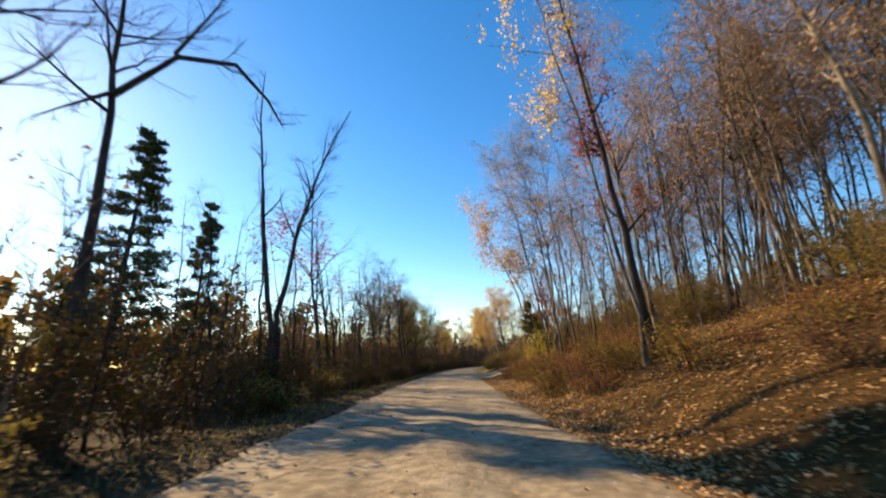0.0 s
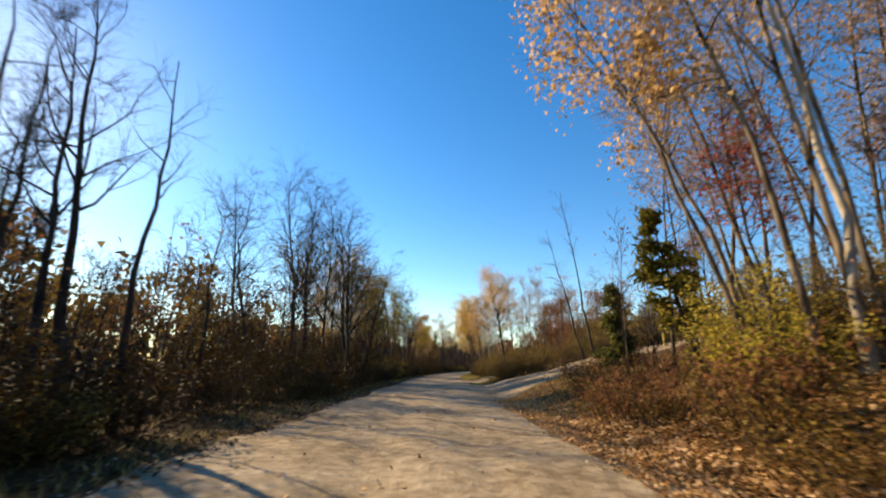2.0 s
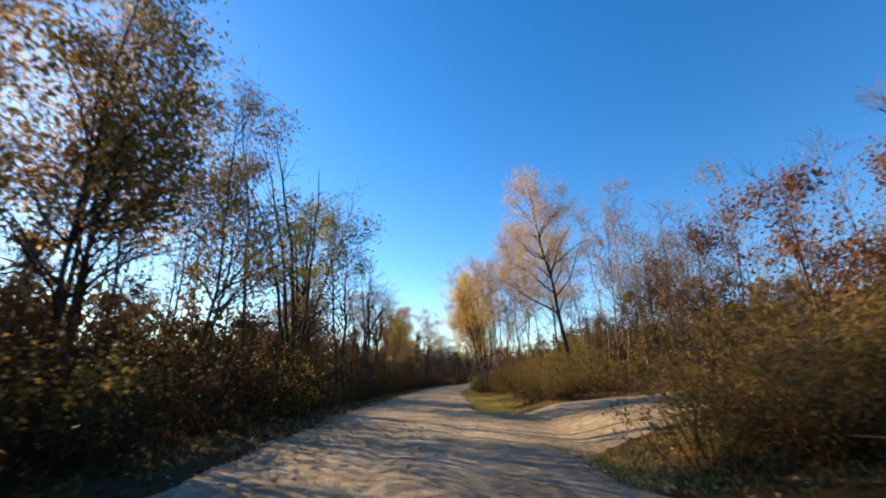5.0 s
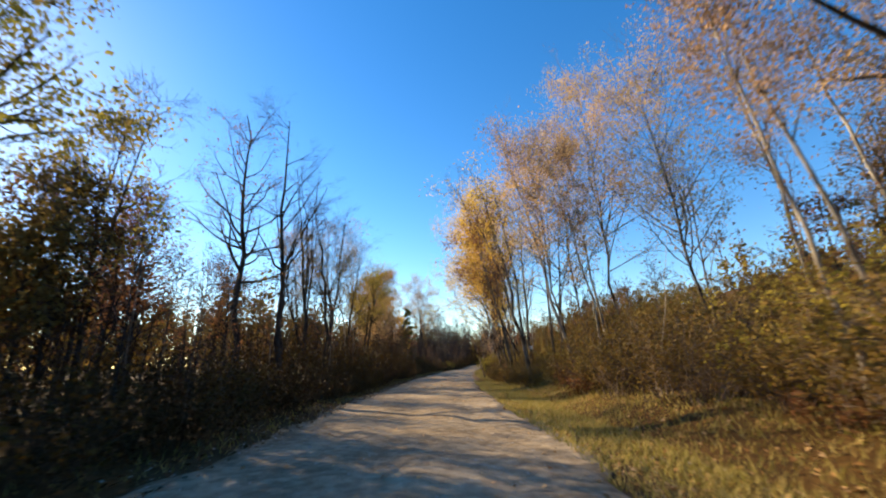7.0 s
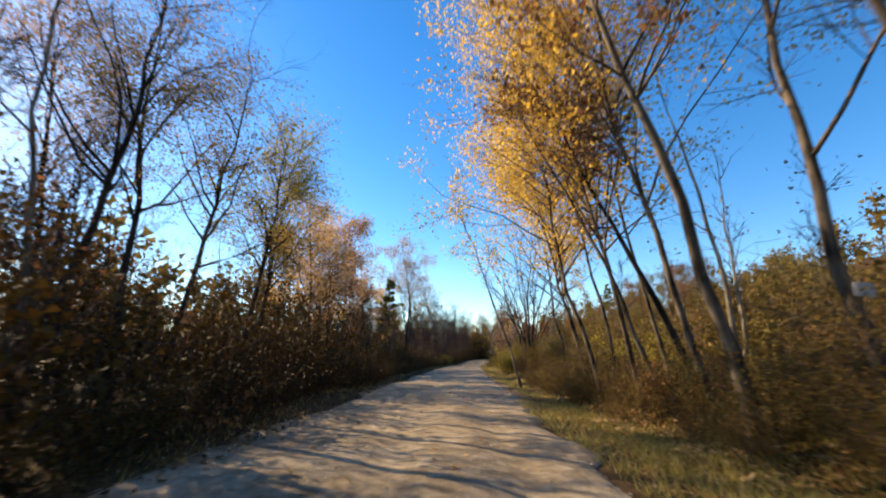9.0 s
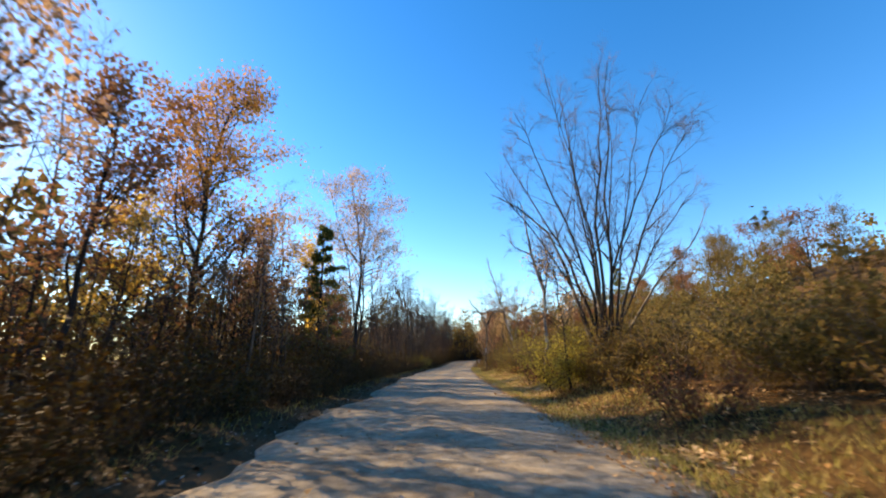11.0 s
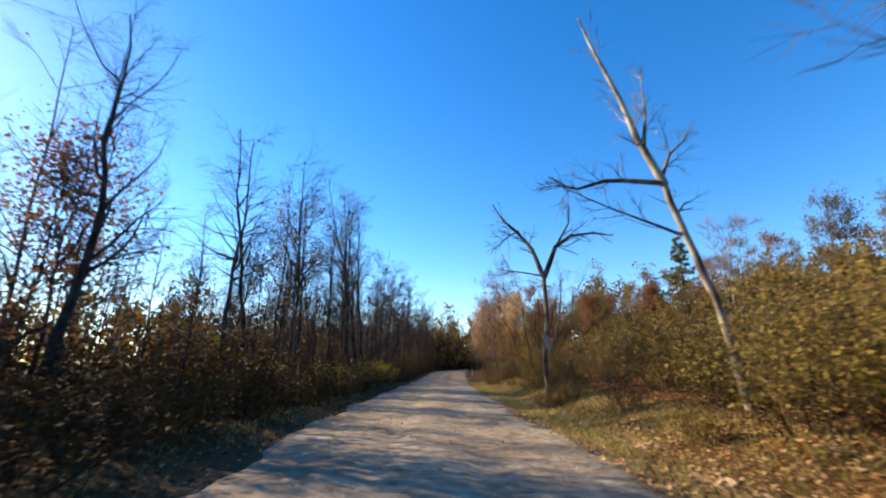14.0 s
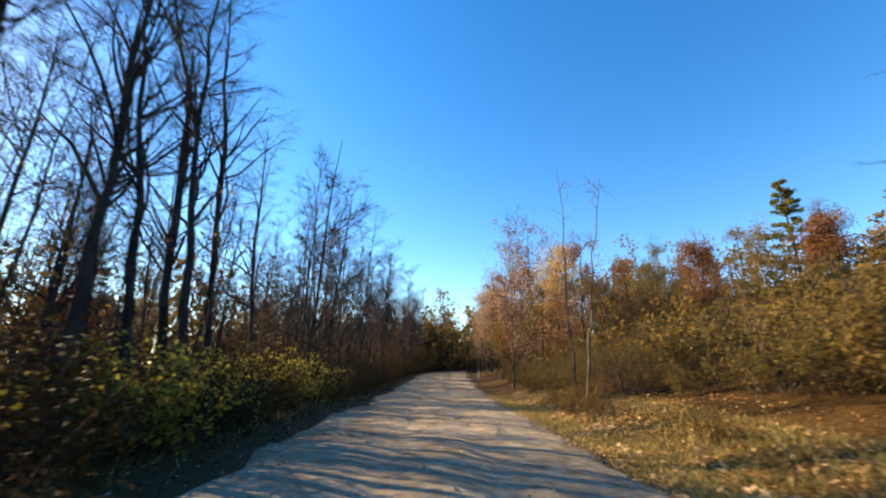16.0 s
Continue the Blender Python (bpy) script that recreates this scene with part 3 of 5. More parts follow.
# the many-stemmed tree and what follows it
tree(72.8, -6.5, 14.5, -2.6, "big bare tree splitting into four dark stems", r=0.17, bow=-0.3, stems=[(-3.2, 0, 1, 0.75), (-1.3, 0.4, 1, 0.85), (-0.2, 0, 1, 1), (2.4, 0.2, 0.86, 0.85)], limbs=14, first=0.45, limb=0.17, angle=(0.4, 0.9), subs=4, twigs=3)
tree(81.0, -9.6, 15.0, -0.3, "tree with thin dull green foliage and wide limbs", "leafy_tree", r=0.22, limbs=18, limb=0.32, first=0.3, leaves=1900, leaf_mat=GREENISH, leaf=0.18)
tree(83.0, -9.8, 14.5, -2.0, "tree with thin dull green foliage", "leafy_tree", r=0.2, limbs=14, leaves=1500, leaf_mat=GREENISH, leaf=0.18)
tree(85.5, -11.0, 7.0, -0.4, "young tree thick with olive leaves", "leafy_tree", r=0.08, limbs=22, first=0.12, limb=0.28, leaves=2200, leaf_mat=OLIVE)
tree(79.5, -9.6, 13.5, 3.4, "leafy tree with a limb reaching over the roadside", "leafy_tree", r=0.15, limbs=15, leaves=1500, leaf_mat=OLIVE, leaf=0.18, first=0.25)
tree(94.0, -9.4, 14.8, -1.2, "bare tree with a dark trunk and crooked limbs", r=0.22, limbs=22, limb=0.27, first=0.33, angle=(0.9, 1.4), lift=0.16, crook=0.03, leaves=500, leaf_mat=RUSSET, leaf=0.13)
tree(92.0, -6.7, 13.0, -0.6, "dark tree with a thick trunk and few limbs", r=0.17, limbs=10, angle=(0.8, 1.3))
tree(94.5, -7.7, 9.0, 0.3, "dark forked tree with scattered leaves", "leafy_tree", r=0.12, limbs=10, leaves=260, leaf=0.12, leaf_mat=OLIVE)
tree(93.0, -13.5, 9.0, -0.8, "tree thick with dark russet leaves", "leafy_tree", r=0.12, limbs=18, leaves=1300, leaf=0.12, leaf_mat=RUSSET, first=0.25)
tree(98.0, -12.5, 8.0, 0, "small tree with red-brown leaves", "leafy_tree", r=0.09, limbs=16, leaves=1200, leaf=0.12, leaf_mat=RUSSET, first=0.2)
tree(88.5, -12.5, 11.0, 0.5, "tree with golden leaves in its crown", "leafy_tree", r=0.11, limbs=14, leaves=1500, leaf_mat=YGREEN)
tree(101.7, -8.9, 15.5, -1.9, "broom-shaped bare tree with many upright limbs", r=0.15, stems=[(0, 0, 1, 1), (-1.8, 0.3, 0.95, 0.7), (1.5, 0.4, 0.95, 0.75), (0.6, -0.5, 1, 0.7)], limbs=28, first=0.3, limb=0.24, angle=(0.25, 0.65), subs=6, lift=0.18)
tree(101.7, -7.3, 12.5, -2.0, BARE, r=0.16, limbs=14, limb=0.25, angle=(0.35, 0.8))
# trees 2 and 4 get paler pinkish leaves, imitating hazy glare by colour
for s, u, h, lean, r, n, m, sd in ((108.0, -9.2, 13.2, -1.0, 0.15, 2600, OLIVE, 1), (106.0, -9.6, 12.8, 1.4, 0.15, 800, PINKISH, 2), (109.5, -9.0, 12.0, 1.6, 0.13, 1800, OLIVE, 3),
                                   (107.5, -11.5, 12.5, -1.6, 0.12, 1500, PINKISH, 4), (110.5, -7.2, 10.2, 1.0, 0.12, 1800, YGREEN, 5), (113.0, -8.0, 9.4, 0.8, 0.11, 1600, OLIVE, 6)):
    tree(s, u, h, lean, "rounded tree with olive leaves turning brown", "leafy_tree", seed=700 + sd, r=r, limbs=18, limb=0.34, first=0.35, leaves=int(n * 2.7), leaf_mat=m, leaf=0.095, group="olive trees")
tree(103.0, -6.6, 12.0, -1.6, "bare tree with a pale grey trunk", r=0.10, limbs=8, bark_mat=BARK_GREY)
tree(118.0, -7.4, 10.0, -0.8, "rounded tree with pale orange leaves", "leafy_tree", r=0.12, limbs=20, first=0.25, limb=0.34, leaves=4200, leaf=0.13, leaf_mat=ORANGE)
tree(125.0, -9.6, 12.4, -0.9, "rounded tree with dusty orange leaves", "leafy_tree", r=0.13, limbs=20, first=0.25, limb=0.36, leaves=3400, leaf_mat=PINKISH)
tree(121.5, -11.0, 9.5, 0.0, "tree with olive-brown leaves", "leafy_tree", r=0.11, limbs=18, first=0.2, leaves=2400, leaf_mat=OLIVE)
tree(130.0, -10.5, 10.5, 0.0, "tree with russet leaves", "leafy_tree", r=0.12, limbs=18, first=0.2, leaves=2400, leaf_mat=RUSSET)
# third stretch
tree(137.0, -11.6, 15.8, 0.4, "tall oak thick with orange-brown leaves", "oak_tree", r=0.2, limbs=40, limb=0.29, first=0.22, leaves=7600, leaf_mat=OAK, leaf=0.17, leaf_zone=(0.22, 1.0))
tree(134.0, -12.5, 8.0, 0.0, "tree with yellow leaves low down", "leafy_tree", r=0.1, limbs=16, first=0.15, leaves=2200, leaf_mat=GOLD)
tree(143.0, -10.4, 10.5, -1.2, "slender tree with dull brown leaves", "leafy_tree", r=0.1, limbs=18, first=0.15, limb=0.24, leaves=2600, leaf_mat=PINKISH)
tree(143.5, -12.2, 9.5, -0.6, "slender tree with dull brown leaves", "leafy_tree", r=0.1, limbs=18, first=0.15, limb=0.24, leaves=2200, leaf_mat=RUSSET)
tree(147.0, -11.0, 13.8, -1.6, "thin tree with pinkish-brown leaves", "leafy_tree", r=0.11, limbs=18, first=0.25, limb=0.2, leaves=1800, leaf_mat=PINKISH)
tree(147.5, -9.8, 11.0, -0.4, "thin tree with a few gold leaves", "leafy_tree", r=0.1, limbs=14, first=0.25, limb=0.2, leaves=1200, leaf_mat=GOLD)
tree(151.5, -7.3, 17.6, -1.1, "tall tree with a round crown of pinkish-orange leaves", "maple_tree", r=0.19, stems=[(0, 0, 1, 1), (1.9, 0.5, 0.86, 0.6), (-1.6, -0.4, 0.9, 0.55)], bow=-0.62, limbs=52, limb=0.30, first=0.36, angle=(0.7, 1.3), lift=0.07, leaves=8200, leaf_mat=PINKISH, leaf=0.16, leaf_zone=(0.34, 1.1))
tree(152.0, -9.6, 8.2, -1.2, "tree with dense brown leaves", "leafy_tree", r=0.11, limbs=18, first=0.2, leaves=2400, leaf_mat=RUSSET)
tree(156.0, -10.5, 8.5, 0.0, "half bare tree with russet leaves", "leafy_tree", r=0.1, limbs=16, leaves=900, leaf_mat=RUSSET)
tree(161.5, -9.2, 12.0, -0.5, "bare tree with a crooked dark trunk and heavy limbs", r=0.17, limbs=14, limb=0.36, first=0.3, angle=(0.6, 1.2), subs=6, crook=0.03)
tree(164.0, -12.0, 9.0, 0, "tree with russet leaves among bare limbs", "leafy_tree", r=0.1, limbs=16, leaves=1400, leaf_mat=RUSSET)
tree(170.0, -8.3, 13.8, -2.3, "straight bare tree with drooping side limbs", r=0.15, limbs=16, limb=0.22, first=0.35, angle=(0.8, 1.3), lift=0.04)
tree(170.1, -6.5, 12.0, -0.5, "bare tree with long rising limbs", r=0.12, limbs=12, limb=0.3, angle=(0.35, 0.8))
tree(171.3, -10.0, 14.0, -0.5, "bare dark tree with crooked limbs", r=0.16, limbs=14, limb=0.28, angle=(0.7, 1.3))
tree(176.0, -8.5, 13.0, -0.4, BARE, r=0.13, limbs=16, subs=6)
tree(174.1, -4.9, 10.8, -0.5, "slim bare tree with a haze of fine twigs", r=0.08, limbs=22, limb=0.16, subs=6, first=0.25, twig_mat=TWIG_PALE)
tree(176.0, -8.6, 12.5, -0.6, "bare tree with scattered leaves", r=0.14, limbs=14, leaves=700, leaf_mat=OLIVE, angle=(0.7, 1.2), first=0.4)
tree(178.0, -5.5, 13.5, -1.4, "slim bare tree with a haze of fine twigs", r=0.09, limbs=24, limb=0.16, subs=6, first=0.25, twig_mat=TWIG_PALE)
tree(178.3, -8.0, 9.6, -1.4, SNAG, r=0.10, limbs=9)
for s, u, h, lean, r, sd in ((184.0, -7.2, 18.0, -3.0, 0.15, 1), (182.7, -5.7, 14.5, -1.3, 0.14, 2), (181.3, -5.7, 13.0, -2.3, 0.13, 3), (186.0, -7.2, 16.0, -1.6, 0.16, 4),
                             (183.0, -8.4, 13.5, -0.5, 0.15, 5), (180.8, -6.6, 14.0, -0.2, 0.15, 6), (185.0, -7.7, 12.0, -1.2, 0.11, 7), (187.5, -9.5, 13.0, -1.0, 0.12, 8), (190.0, -7.6, 12.5, -0.8, 0.12, 9)):
    tree(s, u, h, lean, "tall bare tree standing in a thicket", seed=800 + sd, r=r, limbs=18, subs=6, limb=0.26, first=0.3, angle=(0.35, 0.9), group="roadside thicket of bare trees")
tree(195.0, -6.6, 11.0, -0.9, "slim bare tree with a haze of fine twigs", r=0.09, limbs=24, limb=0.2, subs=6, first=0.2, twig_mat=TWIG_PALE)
thing("pine_tree", pine_meshes(11, 19, 0.26, 0.27, 0.08, 21, 0.1, density=1.7), spot(24.5, -21.5), "tall dark pine with open layered boughs", "tree")
thing("pine_tree", pine_meshes(12, 13, 0.16, 0.20, 0.2, 14, 0.3), spot(25.0, -16.5), "thin dark pine with gaps between its boughs", "tree")
thing("pine_tree", pine_meshes(13, 11.4, 0.18, 0.25, 0.12, 15, 0.36, density=1.4, needles=NEEDLE_MID), spot(147.2, -8.9), "dark green pine with sunlit olive painted into its needles", "tree")

# ---- trees on the right of the road ----
GROVE = "slender pale-barked tree leaning towards the road"
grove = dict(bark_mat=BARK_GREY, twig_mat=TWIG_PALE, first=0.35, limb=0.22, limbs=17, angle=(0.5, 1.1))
for s, u, h, lean, r, n, sd in ((15.0, 8.6, 18.5, -3.2, 0.17, 900, 1), (8.0, 11.2, 15.0, -2.4, 0.2, 500, 2), (16.0, 9.2, 17.0, -3.4, 0.13, 600, 3), (20.0, 9.6, 15.0, -2.4, 0.15, 400, 5),
                                (22.0, 8.5, 16.0, -1.6, 0.12, 500, 6), (27.8, 8.5, 18.0, -3.2, 0.13, 700, 8), (27.9, 7.2, 17.0, -3.3, 0.15, 700, 9),
                                (27.6, 7.9, 16.5, -2.5, 0.15, 500, 10), (24.8, 7.3, 16.0, -2.2, 0.15, 300, 11), (24.3, 8.1, 16.0, -1.7, 0.14, 200, 12), (29.5, 7.8, 16.0, -3.6, 0.12, 900, 13),
                                (33.0, 8.4, 11.0, -1.4, 0.10, 500, 14), (18.0, 12.0, 17.0, -2.0, 0.13, 400, 15), (13.0, 13.5, 16.0, -2.0, 0.15, 400, 16), (31.0, 10.5, 15.5, -2.4, 0.12, 600, 17)):
    tree(s, u, h, lean, GROVE, "grove_tree", seed=500 + sd, r=r * 0.74, leaves=int(n * 1.7), leaf_mat=PINKISH, leaf=0.11, leaf_zone=(0.45, 1), group="leaning grove", bow=-0.35, **grove)
tree(12.6, 7.2, 16.5, -2.0, "dark leaning tree hung with red vine leaves", "grove_tree", r=0.19, leaves=800, leaf_mat=RED, leaf=0.15, leaf_zone=(0.1, 0.8), limbs=14, first=0.2, limb=0.10, crook=0.008, bark_mat=BARK_DARK)
tree(27.5, 7.6, 15.0, -2.0, "white-barked birch leaning towards the road", "birch_tree", r=0.13, limbs=12, leaves=300, leaf_mat=ORANGE, bark_mat=BARK_PALE, twig_mat=TWIG_PALE, bow=-0.3)
tree(29.3, 6.8, 9.8, -3.9, "crooked tree arching over the road with orange leaves", "leafy_tree", r=0.11, limbs=12, limb=0.3, first=0.5, leaves=1300, leaf_mat=ORANGE, leaf=0.17, leaf_zone=(0.5, 1.1), bow=-0.5, bark_mat=BARK_GREY)
tree(28.9, 6.6, 12.0, -4.6, "thin tree with orange leaves reaching over the road", "leafy_tree", r=0.10, limbs=12, limb=0.26, first=0.5, leaves=1500, leaf_mat=ORANGE, leaf=0.17, leaf_zone=(0.5, 1.1), bow=-0.4, bark_mat=BARK_GREY)
tree(12.0, 6.5, 17.0, -3.0, "leaning tree with gold leaves high over the road", "leafy_tree", r=0.12, limbs=14, limb=0.26, first=0.5, leaves=1500, leaf_mat=GOLD, leaf=0.16, leaf_zone=(0.55, 1.1), bow=-0.4, bark_mat=BARK_GREY)
tree(29.2, 7.7, 6.4, -0.4, "small tree with dark red leaves", "maple_tree", r=0.06, limbs=14, first=0.45, limb=0.22, leaves=620, leaf=0.13, leaf_mat=RED, leaf_zone=(0.5, 0.95))
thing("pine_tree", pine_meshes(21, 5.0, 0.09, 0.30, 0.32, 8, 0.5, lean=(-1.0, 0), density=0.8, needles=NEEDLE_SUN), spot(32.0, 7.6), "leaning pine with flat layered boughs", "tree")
thing("pine_tree", pine_meshes(22, 4.3, 0.08, 0.27, 0.10, 11, 0.3, density=0.9, needles=NEEDLE_MID), spot(40.4, 8.9), "small dense green pine beside the side track", "tree")
for s, u, h, lean, r in ((58.0, 14.1, 16.0, -2.2, 0.12), (58.5, 13.3, 12.5, -2.9, 0.10), (60.5, 20.5, 11.0, -0.4, 0.09), (62.0, 21.8, 12.0, -0.8, 0.09), (66.0, 18.0, 9.5, -0.6, 0.08)):
    tree(s, u, h, lean, "thin nearly bare tree on the slope", r=r, limbs=10, limb=0.15, first=0.5, subs=4, twigs=3, twig_mat=TWIG_PALE, group="thin trees on the slope")
tree(60.0, 26.0, 10.5, 0.6, "round-crowned tree with dull red leaves", "maple_tree", r=0.14, limbs=20, limb=0.36, first=0.35, leaves=2400, leaf_mat=RUSSET)
tree(79.8, 8.8, 14.2, -2.3, "big leaning tree with a pale orange crown", "leafy_tree", r=0.19, limbs=26, limb=0.30, first=0.32, leaves=9000, leaf_mat=ORANGE, leaf=0.11, leaf_zone=(0.3, 1.1), angle=(0.6, 1.1), twig_mat=TWIG_PALE)
BIRCH = "white-barked birch leaning towards the road"
birch = dict(bark_mat=BARK_PALE, twig_mat=TWIG_PALE, limb=0.17, limbs=14, first=0.4, name="birch_tree")
for s, u, h, lean, r, n in ((81.4, 6.6, 11.0, -1.8, 0.08, 500), (81.6, 7.6, 11.5, -2.0, 0.09, 500), (84.0, 14.2, 13.0, 0.1, 0.10, 900), (82.0, 14.6, 14.5, -1.2, 0.11, 700),
                            (88.0, 12.4, 14.5, -2.6, 0.12, 900), (86.0, 13.6, 14.5, -1.6, 0.12, 600), (93.8, 5.9, 14.0, -3.2, 0.14, 600), (94.0, 7.4, 13.0, -2.4, 0.11, 400), (94.2, 7.9, 12.5, -1.4, 0.11, 400)):
    tree(s, u, h, lean, BIRCH, r=r * 0.95, leaves=int(n * 2.2), leaf_mat=PINKISH, leaf=0.105, group="birches", bow=-0.3, **birch)
tree(88.0, 6.6, 6.5, 1.7, "thin white dead pole leaning away from the road", "dead_tree", r=0.035, limbs=3, limb=0.05, subs=2, twigs=0, bark_mat=BARK_PALE)
for s, u, h, lean, r, n, m, sd in ((105.6, 5.5, 14.5, -2.4, 0.12, 3600, GOLD, 1), (107.8, 5.0, 13.8, -2.6, 0.11, 4000, GOLD, 2), (94.5, 6.4, 12.0, -1.6, 0.10, 2500, ORANGE, 3), (110.2, 4.9, 13.0, -2.2, 0.12, 4200, GOLD, 4),
                                   (96.5, 9.6, 16.5, -1.0, 0.12, 4200, ORANGE, 5), (101.5, 9.2, 15.0, -1.4, 0.12, 2200, ORANGE, 6), (92.0, 11.5, 13.5, -1.5, 0.12, 2200, ORANGE, 7), (113.0, 5.4, 11.5, -2.4, 0.11, 3000, GOLD, 8)):
    tree(s, u, h, lean, "tall tree with bright golden leaves overhanging the road", "leafy_tree", seed=900 + sd, r=r, limbs=34, limb=0.40, first=0.28, leaves=int(n * 2.3), leaf_mat=m, leaf=0.115, leaf_zone=(0.38, 1.1), bark_mat=BARK_GREY, twig_mat=TWIG_PALE, group="golden grove")
tree(99.8, 5.3, 14.5, -3.0, "large leaning tree with grey sunlit bark and a forked crown", r=0.20, stems=[(-0.6, 0.2, 1, 1), (1.0, 0, 0.9, 0.7), (-1.8, 0.5, 0.92, 0.6)], limbs=24, limb=0.22, first=0.4, bark_mat=BARK_GREY, bow=-0.3, leaves=900, leaf_mat=GOLD, leaf_zone=(0.5, 1.1), leaf=0.15)
tree(99.9, 6.9, 12.5, 0.0, "bare tree of three dark rising stems", r=0.14, stems=[(-0.9, 0, 1, 1), (1.1, 0.3, 0.98, 0.85), (2.1, 0.4, 0.85, 0.7)], limbs=14, bark_mat=BARK_GREY, limb=0.13, first=0.4, angle=(0.4, 0.9))
tree(103.6, 4.8, 14.5, -3.7, "tall leaning tree with a dark trunk and rust-red leaves", r=0.17, limbs=18, limb=0.24, first=0.4, bark_mat=BARK_GREY, bow=-0.2, leaves=1300, leaf_mat=RUSSET, leaf_zone=(0.35, 0.85), leaf=0.17)
tree(102.6, 5.9, 13.0, -0.5, "tree with a straight grey trunk bearing a small board", r=0.16, limbs=12, bark_mat=BARK_GREY, first=0.3, angle=(0.7, 1.3))
tree(106.0, 6.5, 8.6, -0.4, "pale dead tree forking into two crooked stems", "dead_tree", r=0.10, stems=[(-0.7, 0, 1, 1), (0.6, 0.2, 0.72, 0.8)], limbs=8, subs=2, twigs=2, bark_mat=BARK_PALE, limb=0.12, crook=0.03)
tree(107.0, 5.3, 9.5, -4.0, "thin dark tree leaning far over the verge", r=0.10, limbs=12, limb=0.2, first=0.45, bark_mat=BARK_GREY)
tree(107.3, 6.3, 9.5, -4.2, "leaning tree with russet and orange leaves", "oak_tree", r=0.11, limbs=16, leaves=1300, leaf_mat=RUSSET, leaf=0.17, first=0.4)
for s, u, h, lean in ((108.6, 6.2, 11.0, -1.8), (111.0, 5.7, 11.0, -2.0), (116.0, 5.4, 11.5, -2.2), (120.0, 3.9, 12.5, -4.2), (118.0, 6.8, 10.0, -1.5)):
    tree(s, u, h, lean, "thin leaning tree with a few yellow leaves", r=0.10, limbs=13, limb=0.22, leaves=450, leaf_mat=GOLD, bark_mat=BARK_GREY, twig_mat=TWIG_PALE, first=0.4, group="thin leaning trees")
fan = tree(135.6, 7.0, 13.5, 0.3, "huge bare clump of many fanned-out stems", "fan_tree", r=0.105, limbs=140, first=0.32, limb=0.20, angle=(0.25, 0.8), subs=5, twigs=5, lift=0.1, bow=-0.25,
           stems=[(-5.2 + 0.86 * i + 0.3 * math.sin(i * 2.3), 1.3 * math.sin(i * 1.7), 1.08 - 0.011 * (i - 6) ** 2 + 0.05 * math.sin(i * 3.1), 0.8 + 0.2 * math.sin(i * 1.3)) for i in range(13)])
tree(135.2, 5.2, 5.6, -0.4, "small half bare tree with dull leaves", "leafy_tree", r=0.06, limbs=14, first=0.35, leaves=380, leaf=0.12, leaf_mat=PINKISH)
snag = tree(142.4, 5.95, 5.2, 0.25, "white dead tree with broken limbs", "dead_tree", r=0.15, limbs=3, limb=0.2, first=0.6, subs=2, twigs=2, bark_mat=BARK_PALE, angle=(0.4, 0.9), end=0.75)
tree(142.7, 6.3, 8.6, -0.4, "pale dead tree with broken limbs", "dead_tree", r=0.10, limbs=6, limb=0.2, first=0.4, subs=2, twigs=2, bark_mat=BARK_PALE, angle=(0.3, 0.8))
tree(143.2, 7.3, 7.5, 0.5, "slim grey dead tree", "dead_tree", r=0.06, limbs=5, limb=0.2, subs=2, twigs=2, bark_mat=BARK_GREY, angle=(0.3, 0.7))
tree(154.3, 6.2, 8.0, -0.4, "bare tree of several fanned stems", "fan_tree", r=0.085, limbs=30, limb=0.24, first=0.35, subs=5, twigs=4, bark_mat=BARK_GREY, angle=(0.4, 1.0), stems=[(-1.0, 0, 1, 1), (0.6, 0.4, 0.95, 0.9), (-2.0, 0, 0.8, 0.7), (1.8, -0.3, 0.85, 0.7)])
tree(154.8, 6.8, 6.6, 2.8, "bare tree with grey limbs reaching sideways", r=0.08, limbs=12, subs=4, twigs=3, bark_mat=BARK_GREY, angle=(0.6, 1.2))
limby = tree(161.0, 7.4, 6.35 - height(161.0, 7.4), -1.26, "dead pale tree with long limbs over the roadside", "dead_tree", r=0.15, limbs=2, limb=0.1, first=0.7, subs=2, twigs=2, bark_mat=BARK_PALE, twig_mat=TWIG, end=0.7)
boarded = tree(168.0, 4.66, 5.5 - height(168.0, 4.66), 0.03, "dead forked tree with pale bark and a board nailed on", "dead_tree", r=0.145, limbs=3, limb=0.1, first=0.6, subs=2, twigs=2, bark_mat=BARK_GREY, end=0.8)
tree(175.5, 6.0, 6.9, 0.4, "bare shrubby tree of fanned stems", "fan_tree", r=0.055, limbs=22, limb=0.26, first=0.4, subs=4, twigs=3, angle=(0.25, 0.8), stems=[(-1.6, 0, 1, 1), (0.0, 0.5, 1, 1), (1.4, 0, 1, 0.9), (2.4, -0.4, 0.9, 0.8), (-2.6, 0.3, 0.7, 0.7)])
tree(188.8, 5.3, 9.6, -0.2, SNAG, r=0.08, limbs=6, subs=3, twigs=2, limb=0.12, bark_mat=BARK_GREY)
tree(187.2, 5.0, 8.5, 1.2, SNAG, r=0.08, limbs=6, subs=3, twigs=2, limb=0.12, bark_mat=BARK_GREY)
